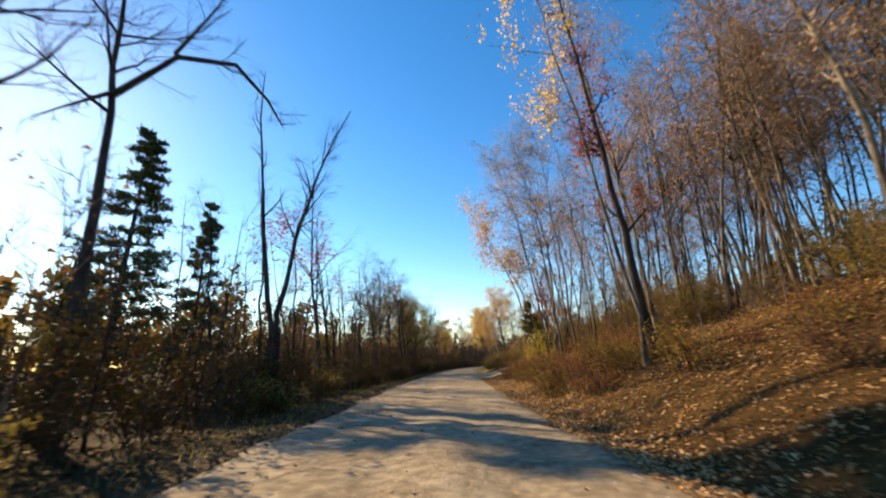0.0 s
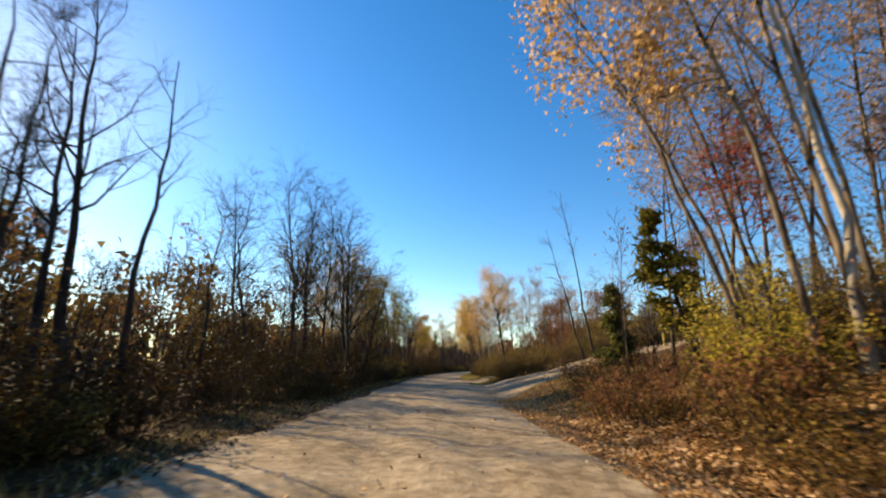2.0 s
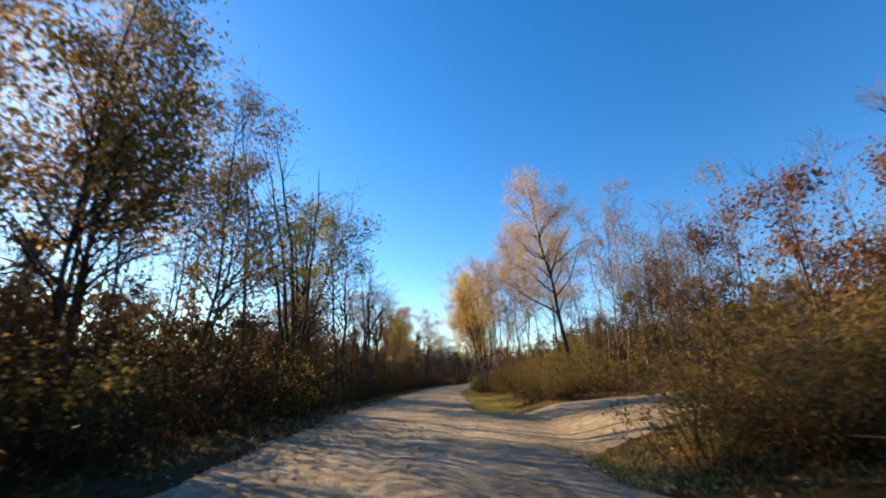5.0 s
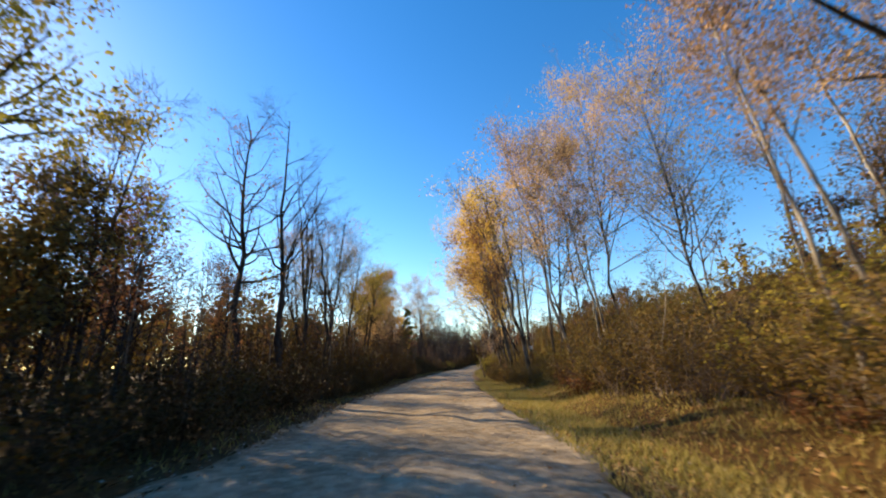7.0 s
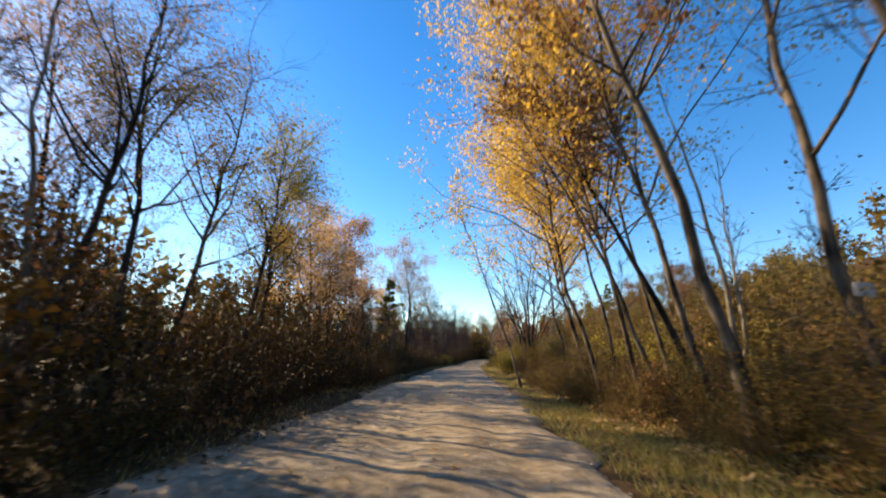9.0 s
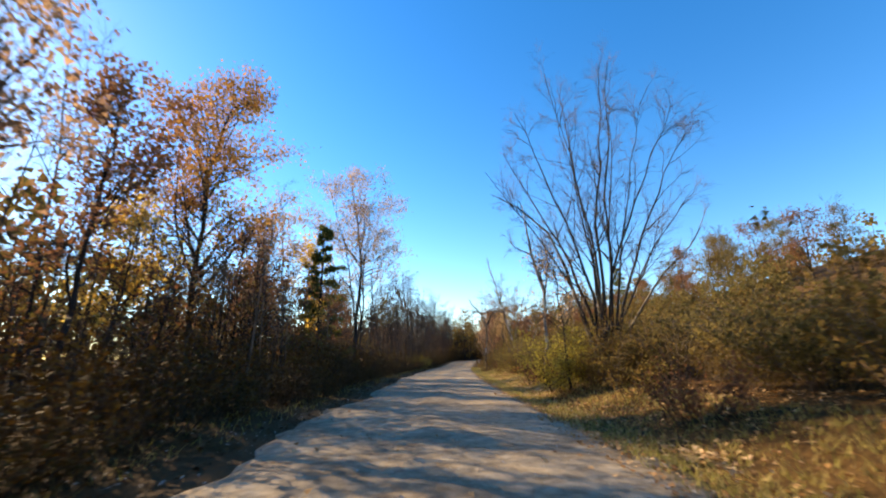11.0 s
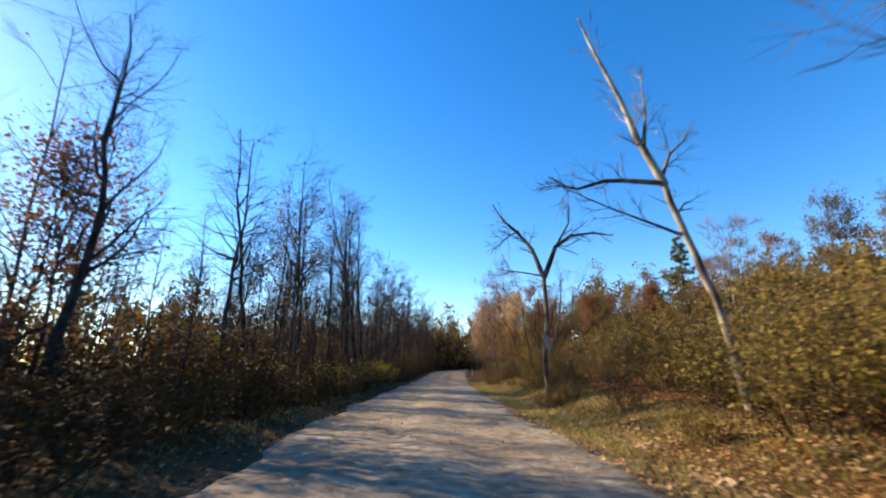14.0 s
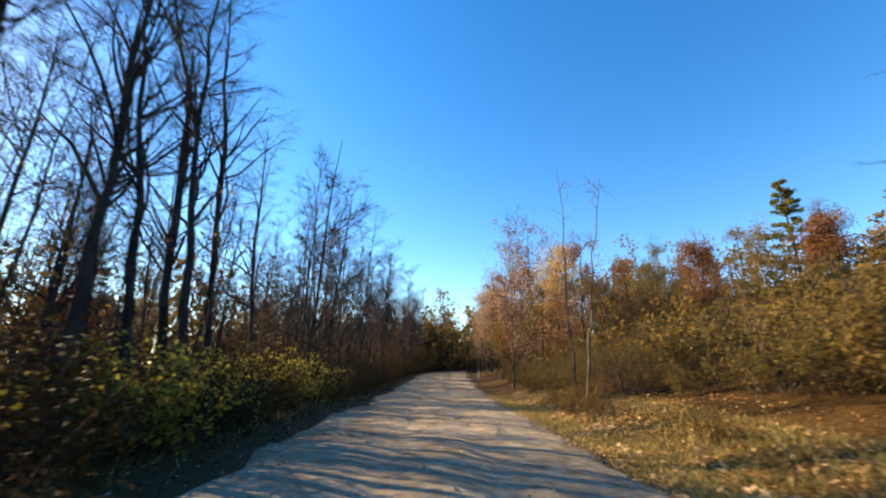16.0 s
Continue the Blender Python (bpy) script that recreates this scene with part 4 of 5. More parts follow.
for s, u, h, m in ((215.0, 9.0, 15.5, RUSSET), (205.0, 9.5, 10.0, ORANGE), (210.0, 13.0, 11.5, RUSSET), (222.0, 7.2, 12.5, RUSSET), (237.0, 6.8, 13.5, RUSSET), (246.0, 6.4, 14.5, PINKISH), (228.0, 10.5, 13.5, PINKISH), (254.0, 8.0, 15.0, RUSSET), (200.0, 18.0, 7.0, RUSSET), (197.0, 24.0, 6.0, RUSSET), (230.0, 6.5, 11.5, PINKISH)):
    tree(s, u, h, 0.4, "round oak thick with russet leaves", "oak_tree", r=0.14, limbs=22, limb=0.34, first=0.22, leaves=3600, leaf_mat=m, leaf=0.17, group="russet oaks")
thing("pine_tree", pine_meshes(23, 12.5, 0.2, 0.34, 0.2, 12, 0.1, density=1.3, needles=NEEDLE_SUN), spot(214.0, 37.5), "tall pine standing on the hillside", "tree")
tree(172.0, 15.5, 7.5, 0.8, "bare upright saplings on the slope", r=0.07, limbs=16, twig_mat=TWIG_PALE, stems=[(0, 0, 1, 1), (0.9, 0, 0.9, 0.8), (-0.9, 0.5, 0.9, 0.8)], limb=0.2, bark_mat=BARK_PALE)

# forked crown of the boarded tree
def bough(name, pts, r, mat, parent, n=9):
    """One heavy crooked limb through a few turning points."""
    p = np.array(pts, dtype=float)
    k = np.linspace(0, len(p) - 1, n)
    line = np.stack([np.interp(k, range(len(p)), p[:, c]) for c in range(3)], 1)[None]
    rng = np.random.default_rng(int(r * 1000))
    rad = taper(np.array([r]), n, 0.2)
    a = offshoots(rng, line, rad, 12, 0.2, 1.0, (0.4, 1.0), 0.26, np.array([3.5]))
    a = (a[0], a[1], a[2] * 1.3, a[3] * 0.5)
    L = shoots(rng, a[0], a[1], a[2], 5, 0.2, 0.05)
    b = offshoots(rng, L, taper(np.maximum(a[3], 0.012), 5), 8, 0.25, 1, (0.4, 1.0), 0.55, a[2])
    L2 = shoots(rng, b[0], b[1], b[2], 3, 0.2, 0.05)
    return part(name, mesh_of(name, *tubes([(line, rad, 7), (L, taper(np.maximum(a[3], 0.012), 5), 4), (L2, taper(np.maximum(b[3], 0.006), 3), 3)]), mat=mat), parent)


def limbs_of(ob, s, u, boughs):
    """Heavy limbs of the tree at (s, u), each through points given as offset from the road's middle and height."""
    base, hd = spot(s, u), centre(s)[1]
    for r, mat, pts in boughs:
        bough("limb", [((x - u) * math.cos(hd) + 0.12 * i * math.sin(hd), -(x - u) * math.sin(hd) + 0.12 * i * math.cos(hd), z - base.z) for i, (x, z) in enumerate(pts)], r, mat, ob)


limbs_of(boarded, 168.0, 4.66, ((0.115, BARK_GREY, [(4.66, 5.35), (4.26, 6.62), (3.68, 7.43), (3.08, 8.02), (2.6, 8.9)]), (0.125, BARK_GREY, [(4.7, 5.35), (5.3, 6.75), (6.06, 7.32), (7.1, 7.5), (8.1, 7.45)]),
                                (0.06, BARK_GREY, [(5.3, 6.75), (5.99, 7.91), (6.1, 9.3)]), (0.045, BARK_GREY, [(4.6, 5.4), (3.67, 5.58), (2.68, 5.72)]), (0.05, BARK_GREY, [(4.8, 2.2), (5.2, 3.4), (5.42, 4.5), (5.5, 5.6)]), (0.05, BARK_GREY, [(3.68, 7.43), (3.2, 7.2), (2.7, 6.7)])))
limbs_of(limby, 161.0, 7.4, ((0.115, BARK_PALE, [(6.15, 6.3), (5.64, 7.8), (5.4, 9.09), (4.71, 11.3), (4.5, 12.4)]), (0.08, BARK_GREY, [(6.15, 6.35), (4.7, 6.48), (3.75, 6.2), (3.2, 6.65)]), (0.05, BARK_GREY, [(6.6, 4.8), (5.81, 5.2), (4.62, 5.74), (3.4, 6.4)]),
                             (0.06, BARK_GREY, [(6.1, 6.5), (6.5, 7.3), (7.1, 7.85)]), (0.06, BARK_PALE, [(5.75, 7.5), (6.0, 8.6), (6.1, 9.9)])))
limbs_of(snag, 142.4, 5.95, ((0.13, BARK_PALE, [(6.2, 5.4), (5.85, 6.7), (5.59, 7.77), (5.37, 9.64), (5.2, 11.2)]), (0.055, BARK_PALE, [(5.6, 7.7), (5.0, 8.0), (4.42, 8.35), (4.3, 9.2)]), (0.06, BARK_GREY, [(6.2, 5.3), (6.5, 6.9), (6.45, 8.2)])))
limbs_of(fan, 135.6, 7.0, ((0.08, BARK_GREY, [(6.3, 2.2), (5.5, 5.4), (4.9, 7.0), (3.6, 8.3), (2.4, 9.0)]), (0.06, BARK_GREY, [(7.7, 2.4), (9.6, 5.0), (11.4, 6.6), (12.3, 8.2)])))
limbs_of(tall_limbed, 7.9, -8.2, ((0.10, BARK_DARK, [(-8.6, 8.6), (-7.15, 9.9), (-5.56, 9.7), (-4.6, 8.6), (-4.2, 7.9)]), (0.06, BARK_DARK, [(-7.15, 9.9), (-6.5, 11.2), (-6.1, 12.2)]), (0.07, BARK_DARK, [(-8.6, 8.7), (-9.6, 8.5), (-10.8, 8.2)])))


def board(name, s, u, z, w, h, tilt, label, mat):
    """A thin board with rounded corners, facing down the road."""
    bm = bmesh.new()
    bmesh.ops.create_cube(bm, size=1, matrix=Matrix.Diagonal((w, 0.02, h, 1)))
    bmesh.ops.bevel(bm, geom=bm.edges[:], offset=0.006, segments=2, affect="EDGES")
    me = bpy.data.meshes.new(name)
    bm.to_mesh(me)
    bm.free()
    me.materials.append(mat)
    ob = new(name, me)
    ob.matrix_world = Matrix.Translation(spot(s, u, z)) @ pose(0, 0, 0, 0, tilt, -math.degrees(centre(s)[1]))
    return tagged(ob, label, "sign")


board("notice_board", 167.8, 4.57, 2.6, 0.22, 0.55, -9, "weathered grey board nailed to a dead tree", BOARD)
board("tree_sign", 102.42, 5.74, 2.5, 0.28, 0.2, 4, "small white sign nailed to a grey trunk", WHITE)


def post(name, s, u, h, r, mat, label, category="post"):
    bm = bmesh.new()
    bmesh.ops.create_cone(bm, cap_ends=True, segments=14, radius1=r, radius2=r * 0.96, depth=h + 0.3, matrix=Matrix.Translation((0, 0, (h - 0.3) / 2)))
    bmesh.ops.bevel(bm, geom=[e for e in bm.edges if abs(e.verts[0].co.z - e.verts[1].co.z) < 0.01 and e.verts[0].co.z > h - 0.1], offset=r * 0.3, segments=2, affect="EDGES")
    me = bpy.data.meshes.new(name)
    bm.to_mesh(me)
    bm.free()
    me.materials.append(mat)
    ob = new(name, me)
    ob.location = spot(s, u)
    return tagged(ob, label, category)


post("marker_post", 52.5, 17.6, 1.1, 0.07, YELLOW, "yellow painted marker post beside the side track")
post("roadside_post", 222.0, 4.2, 0.9, 0.09, WHITE, "short white post at the far bend of the road")

# ---- filler woods, shared meshes ----
rnd = random.Random(5)


def proto(meshes, name, label, category, group):
    ob = thing(name, meshes, (0, 0, -60), label, category, group)
    return ob


def scatter(ob, spots, low=0.8, high=1.2):
    """The first stands at the first spot, copies at the others."""
    for i, (s, u, *size) in enumerate(spots):
        k = rnd.uniform(low, high) * (size[0] if size else 1)
        m = Matrix.Translation(spot(s, u)) @ Matrix.Rotation(rnd.uniform(0, 6.283), 4, "Z") @ Matrix.Rotation(rnd.uniform(-0.06, 0.06), 4, "X")
        o = ob if i == len(spots) - 1 else copy_thing(ob, m)
        o.matrix_basis = m @ Matrix.Diagonal((k, k, k * rnd.uniform(0.9, 1.1), 1))


def spread(n, s0, s1, u0, u1):
    out = []
    for i in range(n):
        s, u = s0 + (s1 - s0) * (i + rnd.random()) / n, rnd.uniform(u0, u1)
        if not in_track(s, u, 1.2) and not in_pull_off(s, u):
            out.append((s, u))
    return out


WOOD = "bare tree in the woods behind the roadside"
for i in range(6):
    me = tree_meshes(60 + i, 9 + i, (0.3 * i - 0.5, 0.2), r=0.11, limbs=14, subs=4, twigs=6, twig=1.4, first=0.25, limb=0.27, leaves=260, leaf=0.10, leaf_mat=(OLIVE, RUSSET, BRUSH)[i % 3], leaf_zone=(0.1, 0.9), lite=True)
    scatter(proto(me, "woodland_tree", WOOD, "tree", "woods beside the road"), spread(16, 36 + i, 240, -19, -11) + spread(2, -12 + i, 34, -19, -13) + spread(8, 36 + i, 240, -38, -19) + spread(2, -12 + i, 34, -38, -22) + spread(8, 192, 300, -16, -6) + [(s, u, 2.0) for s, u in spread(12, 258, 335, -42, -6) + spread(5, 280, 340, 6, 24)], 0.5, 0.95)
for i in range(4):
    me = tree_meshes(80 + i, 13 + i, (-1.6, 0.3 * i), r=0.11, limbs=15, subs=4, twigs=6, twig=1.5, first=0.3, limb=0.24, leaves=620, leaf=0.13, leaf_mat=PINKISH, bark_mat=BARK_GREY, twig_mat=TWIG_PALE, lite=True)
    scatter(proto(me, "grove_tree", "slender pale-barked tree standing in the grove", "tree", "grove above the bank"), spread(30, -4, 40, 9.5, 30) + spread(8, 2, 26, 12, 24), 0.8, 1.15)
for i in range(3):
    me = tree_meshes(90 + i, 7 + i, (0, 0.3), r=0.09, limbs=14, subs=4, twigs=5, twig=1.4, first=0.12, limb=0.34, leaves=2300, leaf=0.14, leaf_zone=(0.1, 1), leaf_mat=(RUSSET, BRUSH, OLIVE)[i], twig_mat=TWIG_PALE, lite=True)
    scatter(proto(me, "small_tree", "small brown-leaved tree on the slope", "tree", "small trees on the slope"), spread(6, 62, 92, 13, 45) + spread(7, 150, 200, 27, 46) + spread(5, 200, 240, 14, 45) + spread(8, 196, 260, 5.5, 12) + spread(6, 205, 270, 12, 25), 0.65, 1.05)
for i in range(3):
    me = tree_meshes(96 + i, 10 + i, (0, 0.2), r=0.09, limbs=16, subs=4, twigs=4, twig=1.7, first=0.15, limb=0.24, leaves=420, leaf=0.15, leaf_zone=(0.1, 1), leaf_mat=PINKISH, twig_mat=TWIG_PALE, bark_mat=BARK_GREY, lite=True)
    scatter(proto(me, "hazy_tree", "slim tree with a haze of fine twigs and dusty leaves", "tree", "hazy trees towards the bend"), spread(4, 238, 275, 4.5, 9) + spread(5, 198, 240, 5, 9) + spread(10, 74, 95, 11, 27), 0.75, 1.1)
for i in range(4):
    me = tree_meshes(190 + i, 9.5 + i, (-0.4, 0.2), r=0.10, stems=((0, 0, 1, 1), (1.0, 0.4, 0.9, 0.7))[:1 + i % 2], limbs=20, subs=6, twigs=7, twig=1.2, first=0.16, limb=0.25, angle=(0.4, 1.0), leaves=50, leaf=0.09, leaf_zone=(0.1, 0.7), leaf_mat=RUSSET, lite=True)
    scatter(proto(me, "twiggy_tree", "bare tree with a purple-brown haze of fine twigs", "tree", "bare woods towards the bend"), [(s, u, 1.3) for s, u in spread(8, 192 + i, 255, -9.5, -6)] + [(s, u, 1.1) for s, u in spread(2, 172 + i, 186, -13, -9)] + spread(4, 238, 275, -9, -4.5) + spread(9, 256 + i, 312, -16, -4.5) + spread(5, 176 + i, 215, -16, -10) + spread(6, 180 + i, 230, -30, -18) + spread(6, 192 + i, 262, -18, -8), 0.7, 1.05)

for i in range(4):
    me = tree_meshes(120 + i, 3.4 + 0.6 * i, (0.25 * i - 0.4, 0.1), r=0.032 + 0.006 * i, limbs=7, subs=3, twigs=3, twig=0.7, first=0.3, limb=0.22, angle=(0.4, 0.9), leaves=(0, 40, 0, 60)[i], leaf=0.09, leaf_mat=RUSSET, bark_mat=(BARK_DARK, BARK_GREY)[i % 2], lite=True)
    scatter(proto(me, "sapling", "thin bare sapling among the brush", "tree", "saplings under the trees"), spread(40, -8 + i, 236, -8.5, -5.2) + spread(34, -8 + i, 236, -14, -8) + spread(16, 2 + i, 42, 7.5, 15) + spread(10, 76, 118, 6.5, 13), 0.7, 1.25)

# ---- brush along both sides ----
BR = "tangled brush, its brown and olive leaves toned down for shade"
# hedge brush in leaf tones that already carry its shade
kinds = [shrub_meshes(30, 1.75, 1.7, 30, 1500, 0.075, SHADY, three=True), shrub_meshes(31, 1.55, 1.8, 28, 1400, 0.075, HALF_SHADE, three=True), shrub_meshes(32, 1.95, 1.6, 36, 1000, 0.07, HALF_SHADE, three=True), shrub_meshes(33, 1.65, 1.8, 28, 1400, 0.075, SHADY, three=True)]


def hedge_line(s):
    """How far from the road's middle the brush begins on the shady side."""
    return 4.9 + 0.7 * (1 - smooth(40, 60, s)) + 0.3 * smooth(60, 72, s) * (1 - smooth(96, 118, s))


rows = [[], [], [], []]
for n in range(165):
    s = -10 + n * 1.56 + rnd.uniform(-0.3, 0.3)
    if s < 40 and n % 5 in (1, 3):
        continue
    rows[n % 4 if rnd.random() < 0.7 else rnd.randrange(4)].append((s, -hedge_line(s) - rnd.uniform(0, 0.9), 0.8 if s < 40 else 1))
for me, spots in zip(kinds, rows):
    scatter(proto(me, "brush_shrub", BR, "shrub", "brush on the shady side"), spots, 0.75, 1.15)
tall = [shrub_meshes(35, 2.35, 2.4, 26, 1500, 0.09, HALF_SHADE, TWIG, subs=5, three=True), shrub_meshes(36, 2.15, 2.4, 26, 1500, 0.09, SHADY, TWIG, subs=4, three=True)]
rows = [[], []]
for n in range(190):
    s, u = -16 + (n // 2) * 2.7 + rnd.uniform(-0.8, 0.8), (7.2, 10.8)[n % 2] + rnd.uniform(-1, 1)
    rows[n % 2].append((s, -u, 0.85 if 80 < s < 98 else 1.25 if 50 < s < 118 else 1))
rows[0] += [(s, u, 1.5) for s, u in spread(34, 238, 300, -11, -4.8) + spread(16, 240, 290, 4.9, 11)]
rows[1] += [(s, u, 2.0) for s, u in spread(30, 246, 320, -26, -8) + spread(14, 262, 320, 6, 20)]
rows[0] += [(95.6, -8.6, 1.2), (97.6, -7.4, 1.1), (98.8, -10.2, 1.3), (101.4, -12.0, 1.4), (100.4, -8.2, 1.1)]
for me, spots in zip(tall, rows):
    scatter(proto(me, "thicket_shrub", "tall thicket of brown twigs, its leaves toned down for shade", "shrub", "thicket under the trees"), spots, 0.85, 1.25)
for i in range(4):
    me = tree_meshes(170 + i, 5.6 + 0.5 * i, (0.3, 0.2), r=0.07, limbs=16, subs=4, twigs=4, twig=1.2, first=0.15, limb=0.28, leaves=420, leaf=0.11, leaf_mat=(RUSSET, HALF_SHADE, BRUSH, OLIVE)[i], leaf_zone=(0.08, 0.9), lite=True)
    scatter(proto(me, "understory_tree", "young tree with dull brown leaves in the shade", "tree", "young trees under the woods"), [(s, u, 0.6) for s, u in spread(6, -10 + i, 30, -16, -10)] + spread(5, 28 + i, 48, -16, -10) + spread(4, 48 + i, 68, -15, -9) + spread(9, 100 + i, 168, -14, -8.6) + spread(3, 168 + i, 196, -14, -10) + spread(4, 84 + i, 106, -17, -12) + [(s, u, 1.35) for s, u in spread(2, 140 + i, 166, -12, -9.5)] + spread(7, 190 + i, 262, -13, -6.8) + [(s, u, 1.3) for s, u in spread(3, 98 + i, 128, -14, -10) + spread(2, 42 + i, 62, -12.5, -9.8) + spread(3, 132 + i, 144, -12, -9)] + [(s, u, 1.3) for s, u in spread(6, 258 + i, 310, -18, -5)], 0.62, 1.05)
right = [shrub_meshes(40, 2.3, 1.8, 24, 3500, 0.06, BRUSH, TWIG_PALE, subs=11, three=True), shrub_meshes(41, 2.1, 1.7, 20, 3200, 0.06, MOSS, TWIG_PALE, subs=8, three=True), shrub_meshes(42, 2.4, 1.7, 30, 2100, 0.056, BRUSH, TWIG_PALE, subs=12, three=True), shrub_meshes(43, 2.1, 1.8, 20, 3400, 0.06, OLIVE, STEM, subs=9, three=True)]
rows = [spread(n, -6, 35, 9, 17) for n in (14, 3, 12, 6)]
behind = [[], [], [], []]
for n in range(84):
    s = 58.5 + n * 1.9 + rnd.uniform(-0.5, 0.5)
    u = 5.3 + 0.7 * smooth(70, 80, s) + 0.3 * smooth(115, 125, s) - 0.5 * smooth(180, 195, s) + 0.1 * (1 - smooth(94, 99, s)) * smooth(76, 84, s) - 1.2 * smooth(99, 104, s) * (1 - smooth(114, 122, s)) + rnd.uniform(0, 0.9) + 0.3 * math.sin(n * 0.31)
    if not in_track(s, u, 0.8) and not in_pull_off(s, u):
        rows[rnd.choice((0, 0, 0, 0, 1, 2, 2, 3, 3) if s < 115 else (0, 0, 0, 0, 2, 3, 3))].append((s, u + 0.6 * smooth(112, 120, s) + 0.9 * smooth(116, 124, s) * (1 - smooth(182, 192, s)), 1 - 0.3 * smooth(92, 100, s)))
    s, u = s + rnd.uniform(-0.5, 0.5), 8.4 + rnd.uniform(-0.6, 1.4)
    if not in_track(s, u, 0.8) and not in_pull_off(s, u):
        behind[rnd.choice((0, 0, 1, 2, 3, 3) if s < 115 else (0, 0, 2, 3, 3))].append((s, u + 0.4, 1 + 0.05 * smooth(112, 120, s)))
for n in range(56):
    s = 128 + n * 1.75
    behind[rnd.choice((0, 0, 2, 3))].append((s, rnd.uniform(10, 12), 0.9))
    behind[rnd.choice((0, 0, 2, 3))].append((s, rnd.uniform(13, 16), 1.0))
for n in range(22):
    u = 5 + n * 1.5
    rows[rnd.choice((0, 2, 3))].append((track_edges(u - 1.8)[1] + rnd.uniform(1.2, 2.2), u))
rows[0] += [(101 + 1.15 * i, 4.7 + 0.45 * math.sin(i * 1.9), 0.42 + 0.08 * math.sin(i * 2.7)) for i in range(17)]
rows[0] += [(140.6, 6.4, 0.7), (141.4, 6.8, 0.9), (167.6, 5.4, 0.55), (186.4, 4.9, 0.5), (187.9, 4.6, 0.5), (189.2, 4.8, 0.55), (167.5, 4.3, 0.36), (167.5, 4.75, 0.42), (98.5, 4.9, 0.6), (101.0, 4.9, 0.6)]
rows[0] += [(151.8, 6.3, 0.8), (152.6, 5.8, 0.7), (153.0, 7.0, 0.9), (173.6, 6.1, 0.7), (174.6, 6.7, 0.8)]
rows[3] += [(152.2, 7.2, 0.9), (154.3, 6.2, 0.7), (174.3, 5.7, 0.55), (175.9, 6.2, 0.6)]
rows[0] += [(134.0, 6.4), (134.6, 7.6), (135.4, 6.2)]
rows[3] += [(134.8, 8.6), (133.6, 7.4), (141.8, 5.6, 0.7), (100.0, 5.0, 0.6), (103.2, 4.9, 0.55)]
wider = [shrub_meshes(50 + i, (2.3, 2.1, 2.4, 2.1)[i], 1.8, 16, 1500, 0.095, m, TWIG_PALE, subs=6, three=True) for i, m in enumerate((BRUSH, MOSS, BRUSH, OLIVE))]
SLOPE = ("sunlit brown brush on the slope", "yellow-green bush on the slope", "dry brown brush of thin stems", "olive bush on the slope")
for i in range(4):
    scatter(proto(right[i], "slope_shrub", SLOPE[i], "shrub", "brush on the sunny slope"), rows[i], 0.8, 1.25)
    scatter(proto(wider[i], "bank_bush", SLOPE[i], "shrub", "brush behind the verge"), behind[i] + spread((8, 4, 6, 8)[i], 59, 240, 10, 19), 0.8, 1.25)
for i in range(2):
    me = shrub_meshes(46 + i, 3.0, 3.0, 18, 1900, 0.14, (BRUSH, OLIVE)[i], TWIG_PALE, subs=4, three=True)
    scatter(proto(me, "hillside_shrub", "broad brown thicket high on the hillside", "shrub", "thicket on the hillside"), spread(68, 58, 262, 17, 50) + spread(10, -10, 60, 20, 45), 0.8, 1.3)
for i in range(2):
    me = shrub_meshes(48 + i, 1.15, 1.5, 22, 900, 0.065, (BRUSH, RUSSET)[i], STEM, subs=5, three=True)
    scatter(proto(me, "bramble", "low tangled bramble with dead leaves", "shrub", "brambles on the bank"), spread(14, 4, 42, 6.6, 10) + spread(6, 12, 20, 4.9, 7.2) + spread(6, 12, 32, 4.6, 6.4) + spread(5, 25, 38, 4.8, 7.4) + spread(14, 56, 78, 4.6, 10) + spread(12, 62, 200, 5.3, 6.2), 0.6, 1.2)
# past s 170 brighter leaf colour stands for sun falling through gaps
for s, u, h, w in ((29.6, 7.4, 2.4, 1.3), (28.4, 6.6, 1.5, 1.2), (84.0, 9.2, 3.0, 2.2), (81.5, 7.6, 2.2, 1.8), (135.6, 4.9, 2.3, 1.3), (136.4, 6.2, 2.2, 1.4), (162.0, 7.7, 2.0, 1.6), (112.0, 7.0, 2.0, 1.5), (155.0, 6.2, 1.5, 1.4), (158.8, 6.7, 2.7, 1.9), (157.4, 7.6, 2.6, 1.9), (181.0, -5.4, 1.8, 1.3), (188.0, -5.4, 1.9, 1.3), (174.0, -5.9, 1.6, 1.3), (177.6, -6.0, 1.5, 1.4), (184.4, -5.8, 1.7, 1.4), (192.0, -5.8, 1.7, 1.4), (3.0, -5.4, 1.2, 1.1), (14.0, -6.3, 1.2, 1.2), (21.0, -6.2, 1.3, 1.2), (27.5, -6.3, 1.0, 1.0), (60.0, -5.8, 1.7, 1.5), (69.5, -6.0, 2.2, 1.6)):
    thing("golden_bush", shrub_meshes(int(s * 3), h, w, 36, 3200, leaf_mat=YGREEN if 60 < s < 138 or s > 170 or 28 < s < 30 else MOSS, leaf=0.075, three=True), spot(s, u), "dense bush with bright yellow-green leaves", "shrub", "golden bushes")


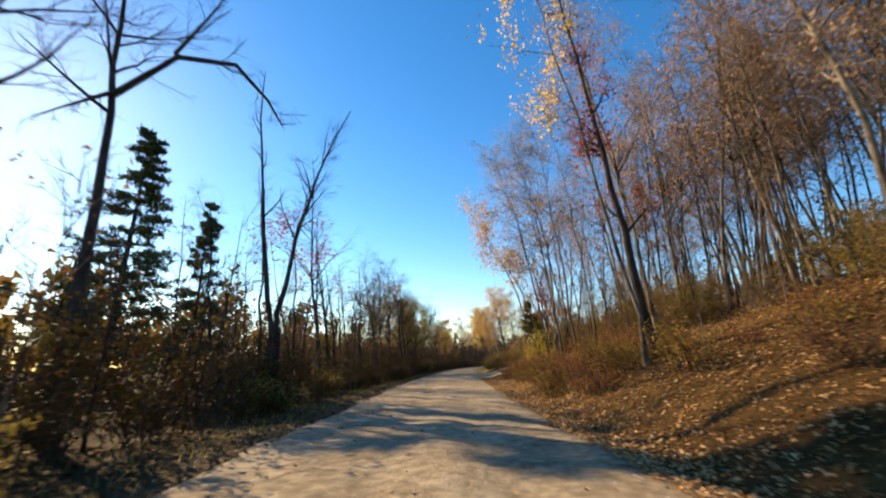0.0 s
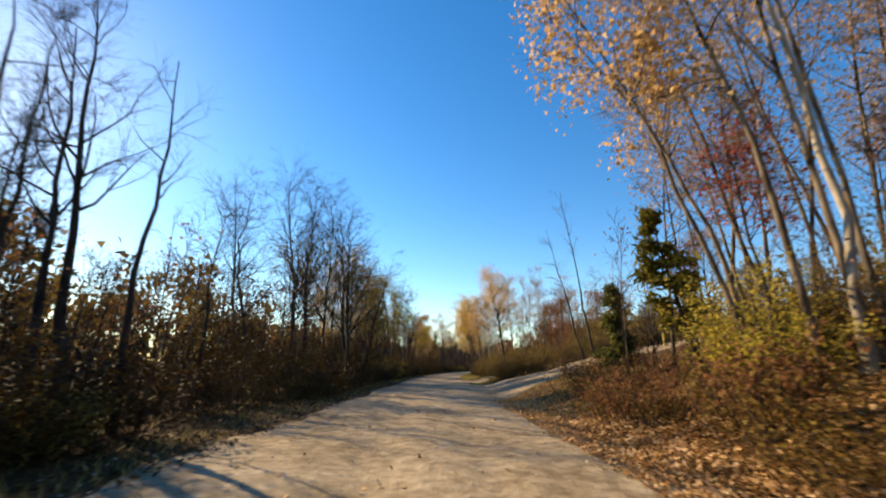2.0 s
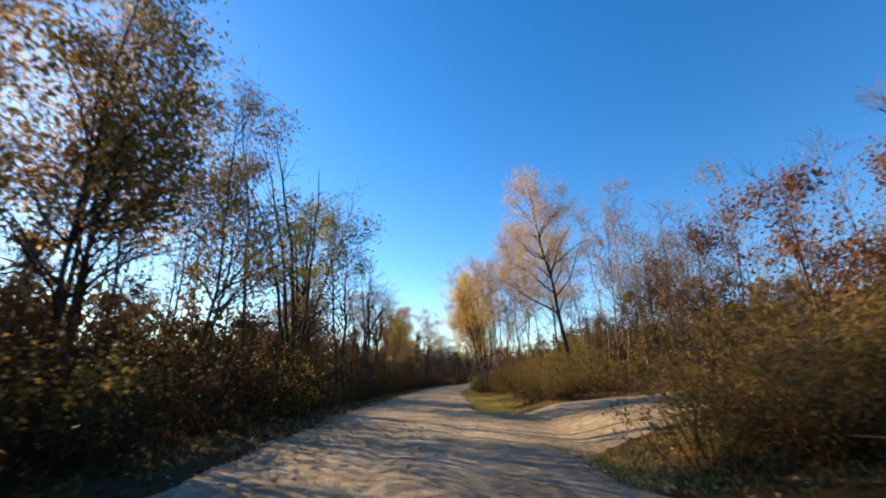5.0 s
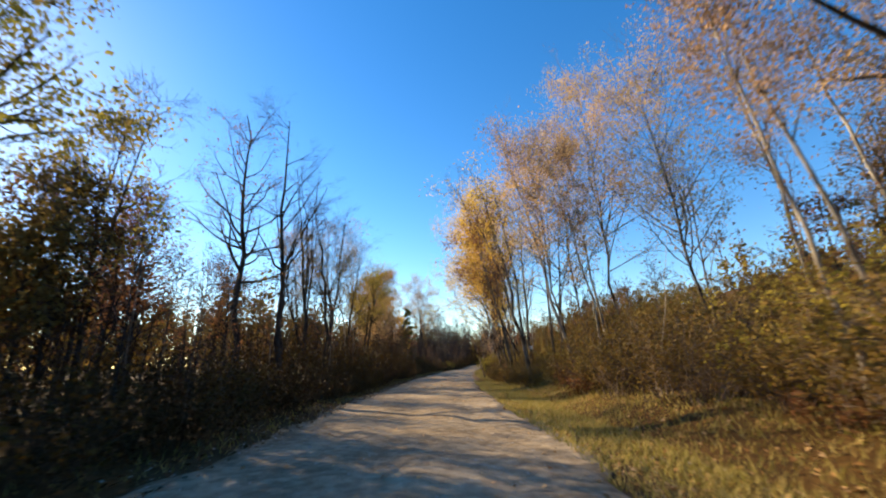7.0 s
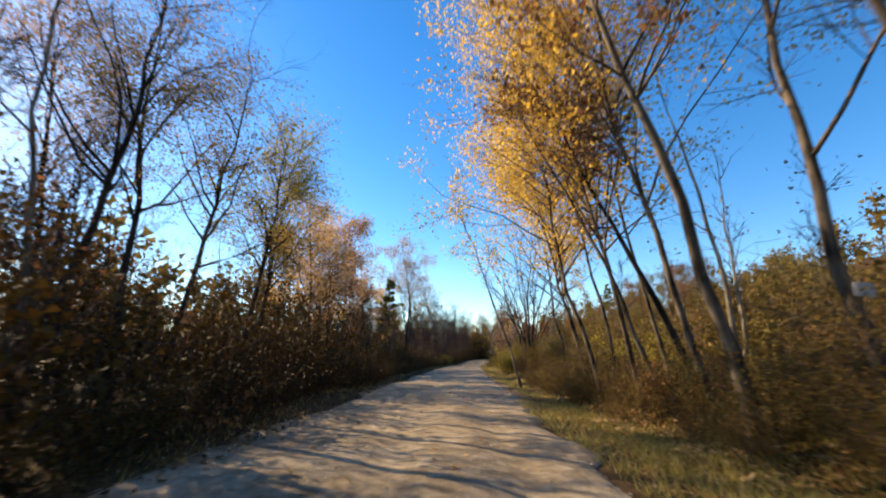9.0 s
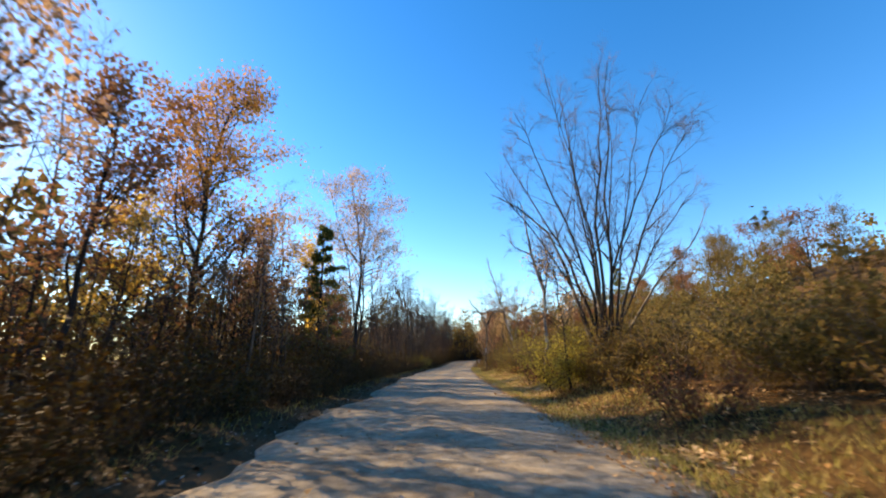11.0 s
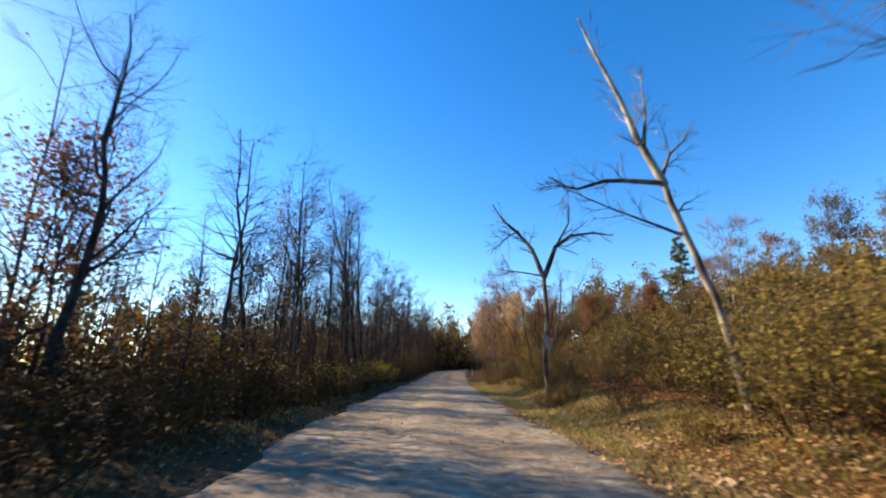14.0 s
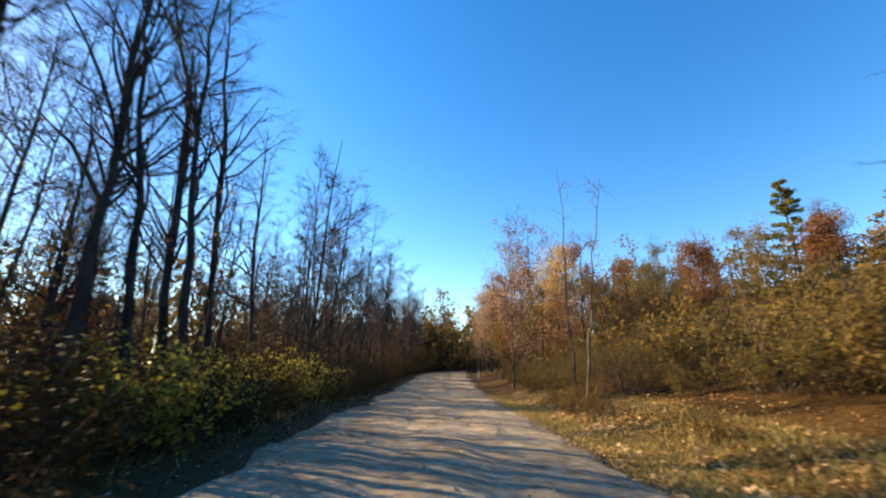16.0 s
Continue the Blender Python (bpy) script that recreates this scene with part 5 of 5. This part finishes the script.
# ---- far woods, grass and fallen leaves ----
def far_woods():
    rng = np.random.default_rng(77)
    bands = [(-40, 330, -60, -20, 660, 8.6), (-60, 330, -150, -60, 260, 8.0), (-20, 250, 45, 110, 190, 7.0), (250, 420, -60, 60, 260, 14.0), (252, 300, -30, 40, 150, 10.5), (-160, -30, -60, 60, 80, 9.0)]
    vs, qs, base = [], [], 0
    lv, lq, lb = [], [], 0
    for s0, s1, u0, u1, n, h in bands:
        st = np.array([spot(rng.uniform(s0, s1), rng.uniform(u0, u1)) for i in range(n)])
        hh = h * rng.uniform(0.6, 1.25, n)
        L0 = shoots(rng, st, np.tile([0, 0, 1.0], (n, 1)) + rng.normal(0, 0.08, (n, 3)), hh, 5, 0.05, 0.05)
        R0 = taper(hh * 0.011, 5, 0.3)
        a = offshoots(rng, L0, R0, 8, 0.12, 1.0, (0.4, 1.0), 0.3, hh)
        L1 = shoots(rng, a[0], a[1], a[2], 4, 0.15, 0.1)
        b = offshoots(rng, L1, taper(np.maximum(a[3], 0.02), 4), 4, 0.2, 1.0, (0.4, 1.0), 0.5, a[2])
        L2 = shoots(rng, b[0], b[1], b[2], 2, 0.1, 0.1)
        v, q = tubes([(L0, R0, 4), (L1, taper(np.maximum(a[3], 0.02), 4), 2), (L2, taper(np.full(len(L2), 0.016), 2), 2)])
        vs.append(v)
        qs.append(q + base)
        base += len(v)
        pts = L2.reshape(-1, 3)
        m = n * 120
        v, q = blades(rng, pts[rng.integers(0, len(pts), m)] + rng.normal(0, 0.5, (m, 3)), 0.6, three=True)
        lv.append(v)
        lq.append(q + lb)
        lb += len(v)
    ob = new("far_woods", mesh_of("far_woods", np.concatenate(vs), np.concatenate(qs), mat=TWIG))
    tagged(ob, "distant brown autumn woods around the road", "woods", kind="stuff")
    tagged(part("foliage", mesh_of("foliage", np.concatenate(lv), np.concatenate(lq), mat=BRUSH, soft=False), ob), kind="stuff")


def litter(name, spots, size, mat, label, category):
    rng = np.random.default_rng(9)
    n = len(spots)
    at = np.array(spots)
    a = rng.uniform(0, 6.283, n)
    t = rng.normal(0, 0.35, (n, 2))
    d1 = np.stack([np.cos(a), np.sin(a), t[:, 0]], 1)
    d2 = np.stack([-np.sin(a), np.cos(a), t[:, 1]], 1)
    s = size * rng.uniform(0.6, 1.4, (n, 1))
    lift = np.array([0, 0, 1.0]) * s * 0.18
    v = np.stack([at - d1 * s * 0.5 - d2 * s * 0.3, at + d2 * s * 0.45 + lift, at + d1 * s * 0.55 - d2 * s * 0.25], 1).reshape(-1, 3)
    ob = new(name, mesh_of(name, v, np.arange(n * 3).reshape(n, 3), mat=mat, soft=False))
    return tagged(ob, label, category, kind="stuff")


def surface(s, u):
    e = road_edge(s, 1 if u > 0 else -1)
    k = u / e
    z = height(s, u)
    return max(z, road_z(s, k, u)) if abs(k) < 1 else z


def strewn(n, s0, s1, u0, u1, lift=0.02, bias=1.0):
    out = []
    for i in range(n):
        s, u = rnd.uniform(s0, s1), u0 + (u1 - u0) * rnd.random() ** bias
        if not (in_track(s, u, 0.0) or in_pull_off(s, u)) or rnd.random() < 0.03:
            out.append((*spot(s, u, 0).xy, surface(s, u) + lift))
    return out


def grass(name, n_list, label):
    rng = np.random.default_rng(21)
    at = np.array([p for args in n_list for p in strewn(*args, lift=-0.02)])
    n = len(at)
    h = rng.uniform(0.07, 0.24, n)[:, None]
    a = rng.uniform(0, 6.283, n)
    side = np.stack([np.cos(a), np.sin(a), np.zeros(n)], 1) * 0.012
    bend = np.concatenate([rng.normal(0, 0.35, (n, 2)), np.ones((n, 1))], 1) * h
    v = np.stack([at - side, at + side, at + bend * np.array([1.3, 1.3, 0.95])], 1).reshape(-1, 3)
    ob = new(name, mesh_of(name, v, np.arange(n * 3).reshape(n, 3), mat=GRASS, soft=False))
    return tagged(ob, label, "grass", kind="stuff")


far_woods()
litter("fallen_leaves", strewn(66000, -6, 44, 2.9, 14, 0.03, 1.3) + strewn(9000, 44, 80, 3.2, 12, 0.02, 1.2) + strewn(8000, 76, 130, 2.6, 8, 0.02, 1.5) + strewn(24000, 126, 200, 3.0, 8, 0.02, 1.4) + strewn(5000, -4, 200, 2.8, 4.4, 0.02) + strewn(26000, 22, 44, 3.4, 9.5, 0.03) + strewn(9000, 90, 114, 2.9, 6.0, 0.02) + strewn(20000, 152, 200, 3.2, 6.8, 0.02), 0.073, TAN, "dry tan leaves fallen over bank and verge", "leaves")
drift = [(rnd.uniform(136, 200), rnd.gauss(4.35, 0.3)) for i in range(90)] + [(rnd.uniform(24, 40), rnd.gauss(4.6, 0.6)) for i in range(40)] + [(rnd.uniform(92, 128), rnd.gauss(4.2, 0.4)) for i in range(24)]
litter("leaf_drifts", [(*spot(a, b, 0).xy, surface(a, b) + 0.03) for s, u in drift for a, b in [(s + rnd.gauss(0, 0.35), u + rnd.gauss(0, 0.16)) for i in range(34)]], 0.125, DRIFT, "drifts of large pale dry leaves along the verge", "leaves")
litter("damp_leaves", strewn(26000, -6, 205, -6.4, -3.4, 0.02), 0.085, SHADE_LITTER, "brown leaves along the hedge, its shade put into their colour", "leaves")
litter("road_leaves", strewn(2200, -4, 230, -3.4, 3.4, 0.012), 0.08, TAN, "few dry leaves lying on the gravel", "leaves")
litter("gravel", strewn(7000, -4, 200, -3.4, 3.4, 0.0) + strewn(4000, -4, 200, 2.6, 4.2, 0.01) + strewn(4000, -4, 200, -4.8, -3.2, 0.01), 0.045, STONE, "loose gravel scattered over the road", "gravel")
grass("verge_grass", [(42000, 60, 200, 3.4, 6.8), (16000, 60, 200, 3.0, 4.2), (14000, 74, 112, 2.3, 4.2), (9000, 90, 106, 3.0, 6.4), (9000, 160, 184, 3.6, 6.8), (3500, -5, 200, -6.2, -4.2), (3000, -5, 200, -4.9, -3.9), (14000, 34, 70, 3.6, 12)], "uneven yellow-green grass along the verges")
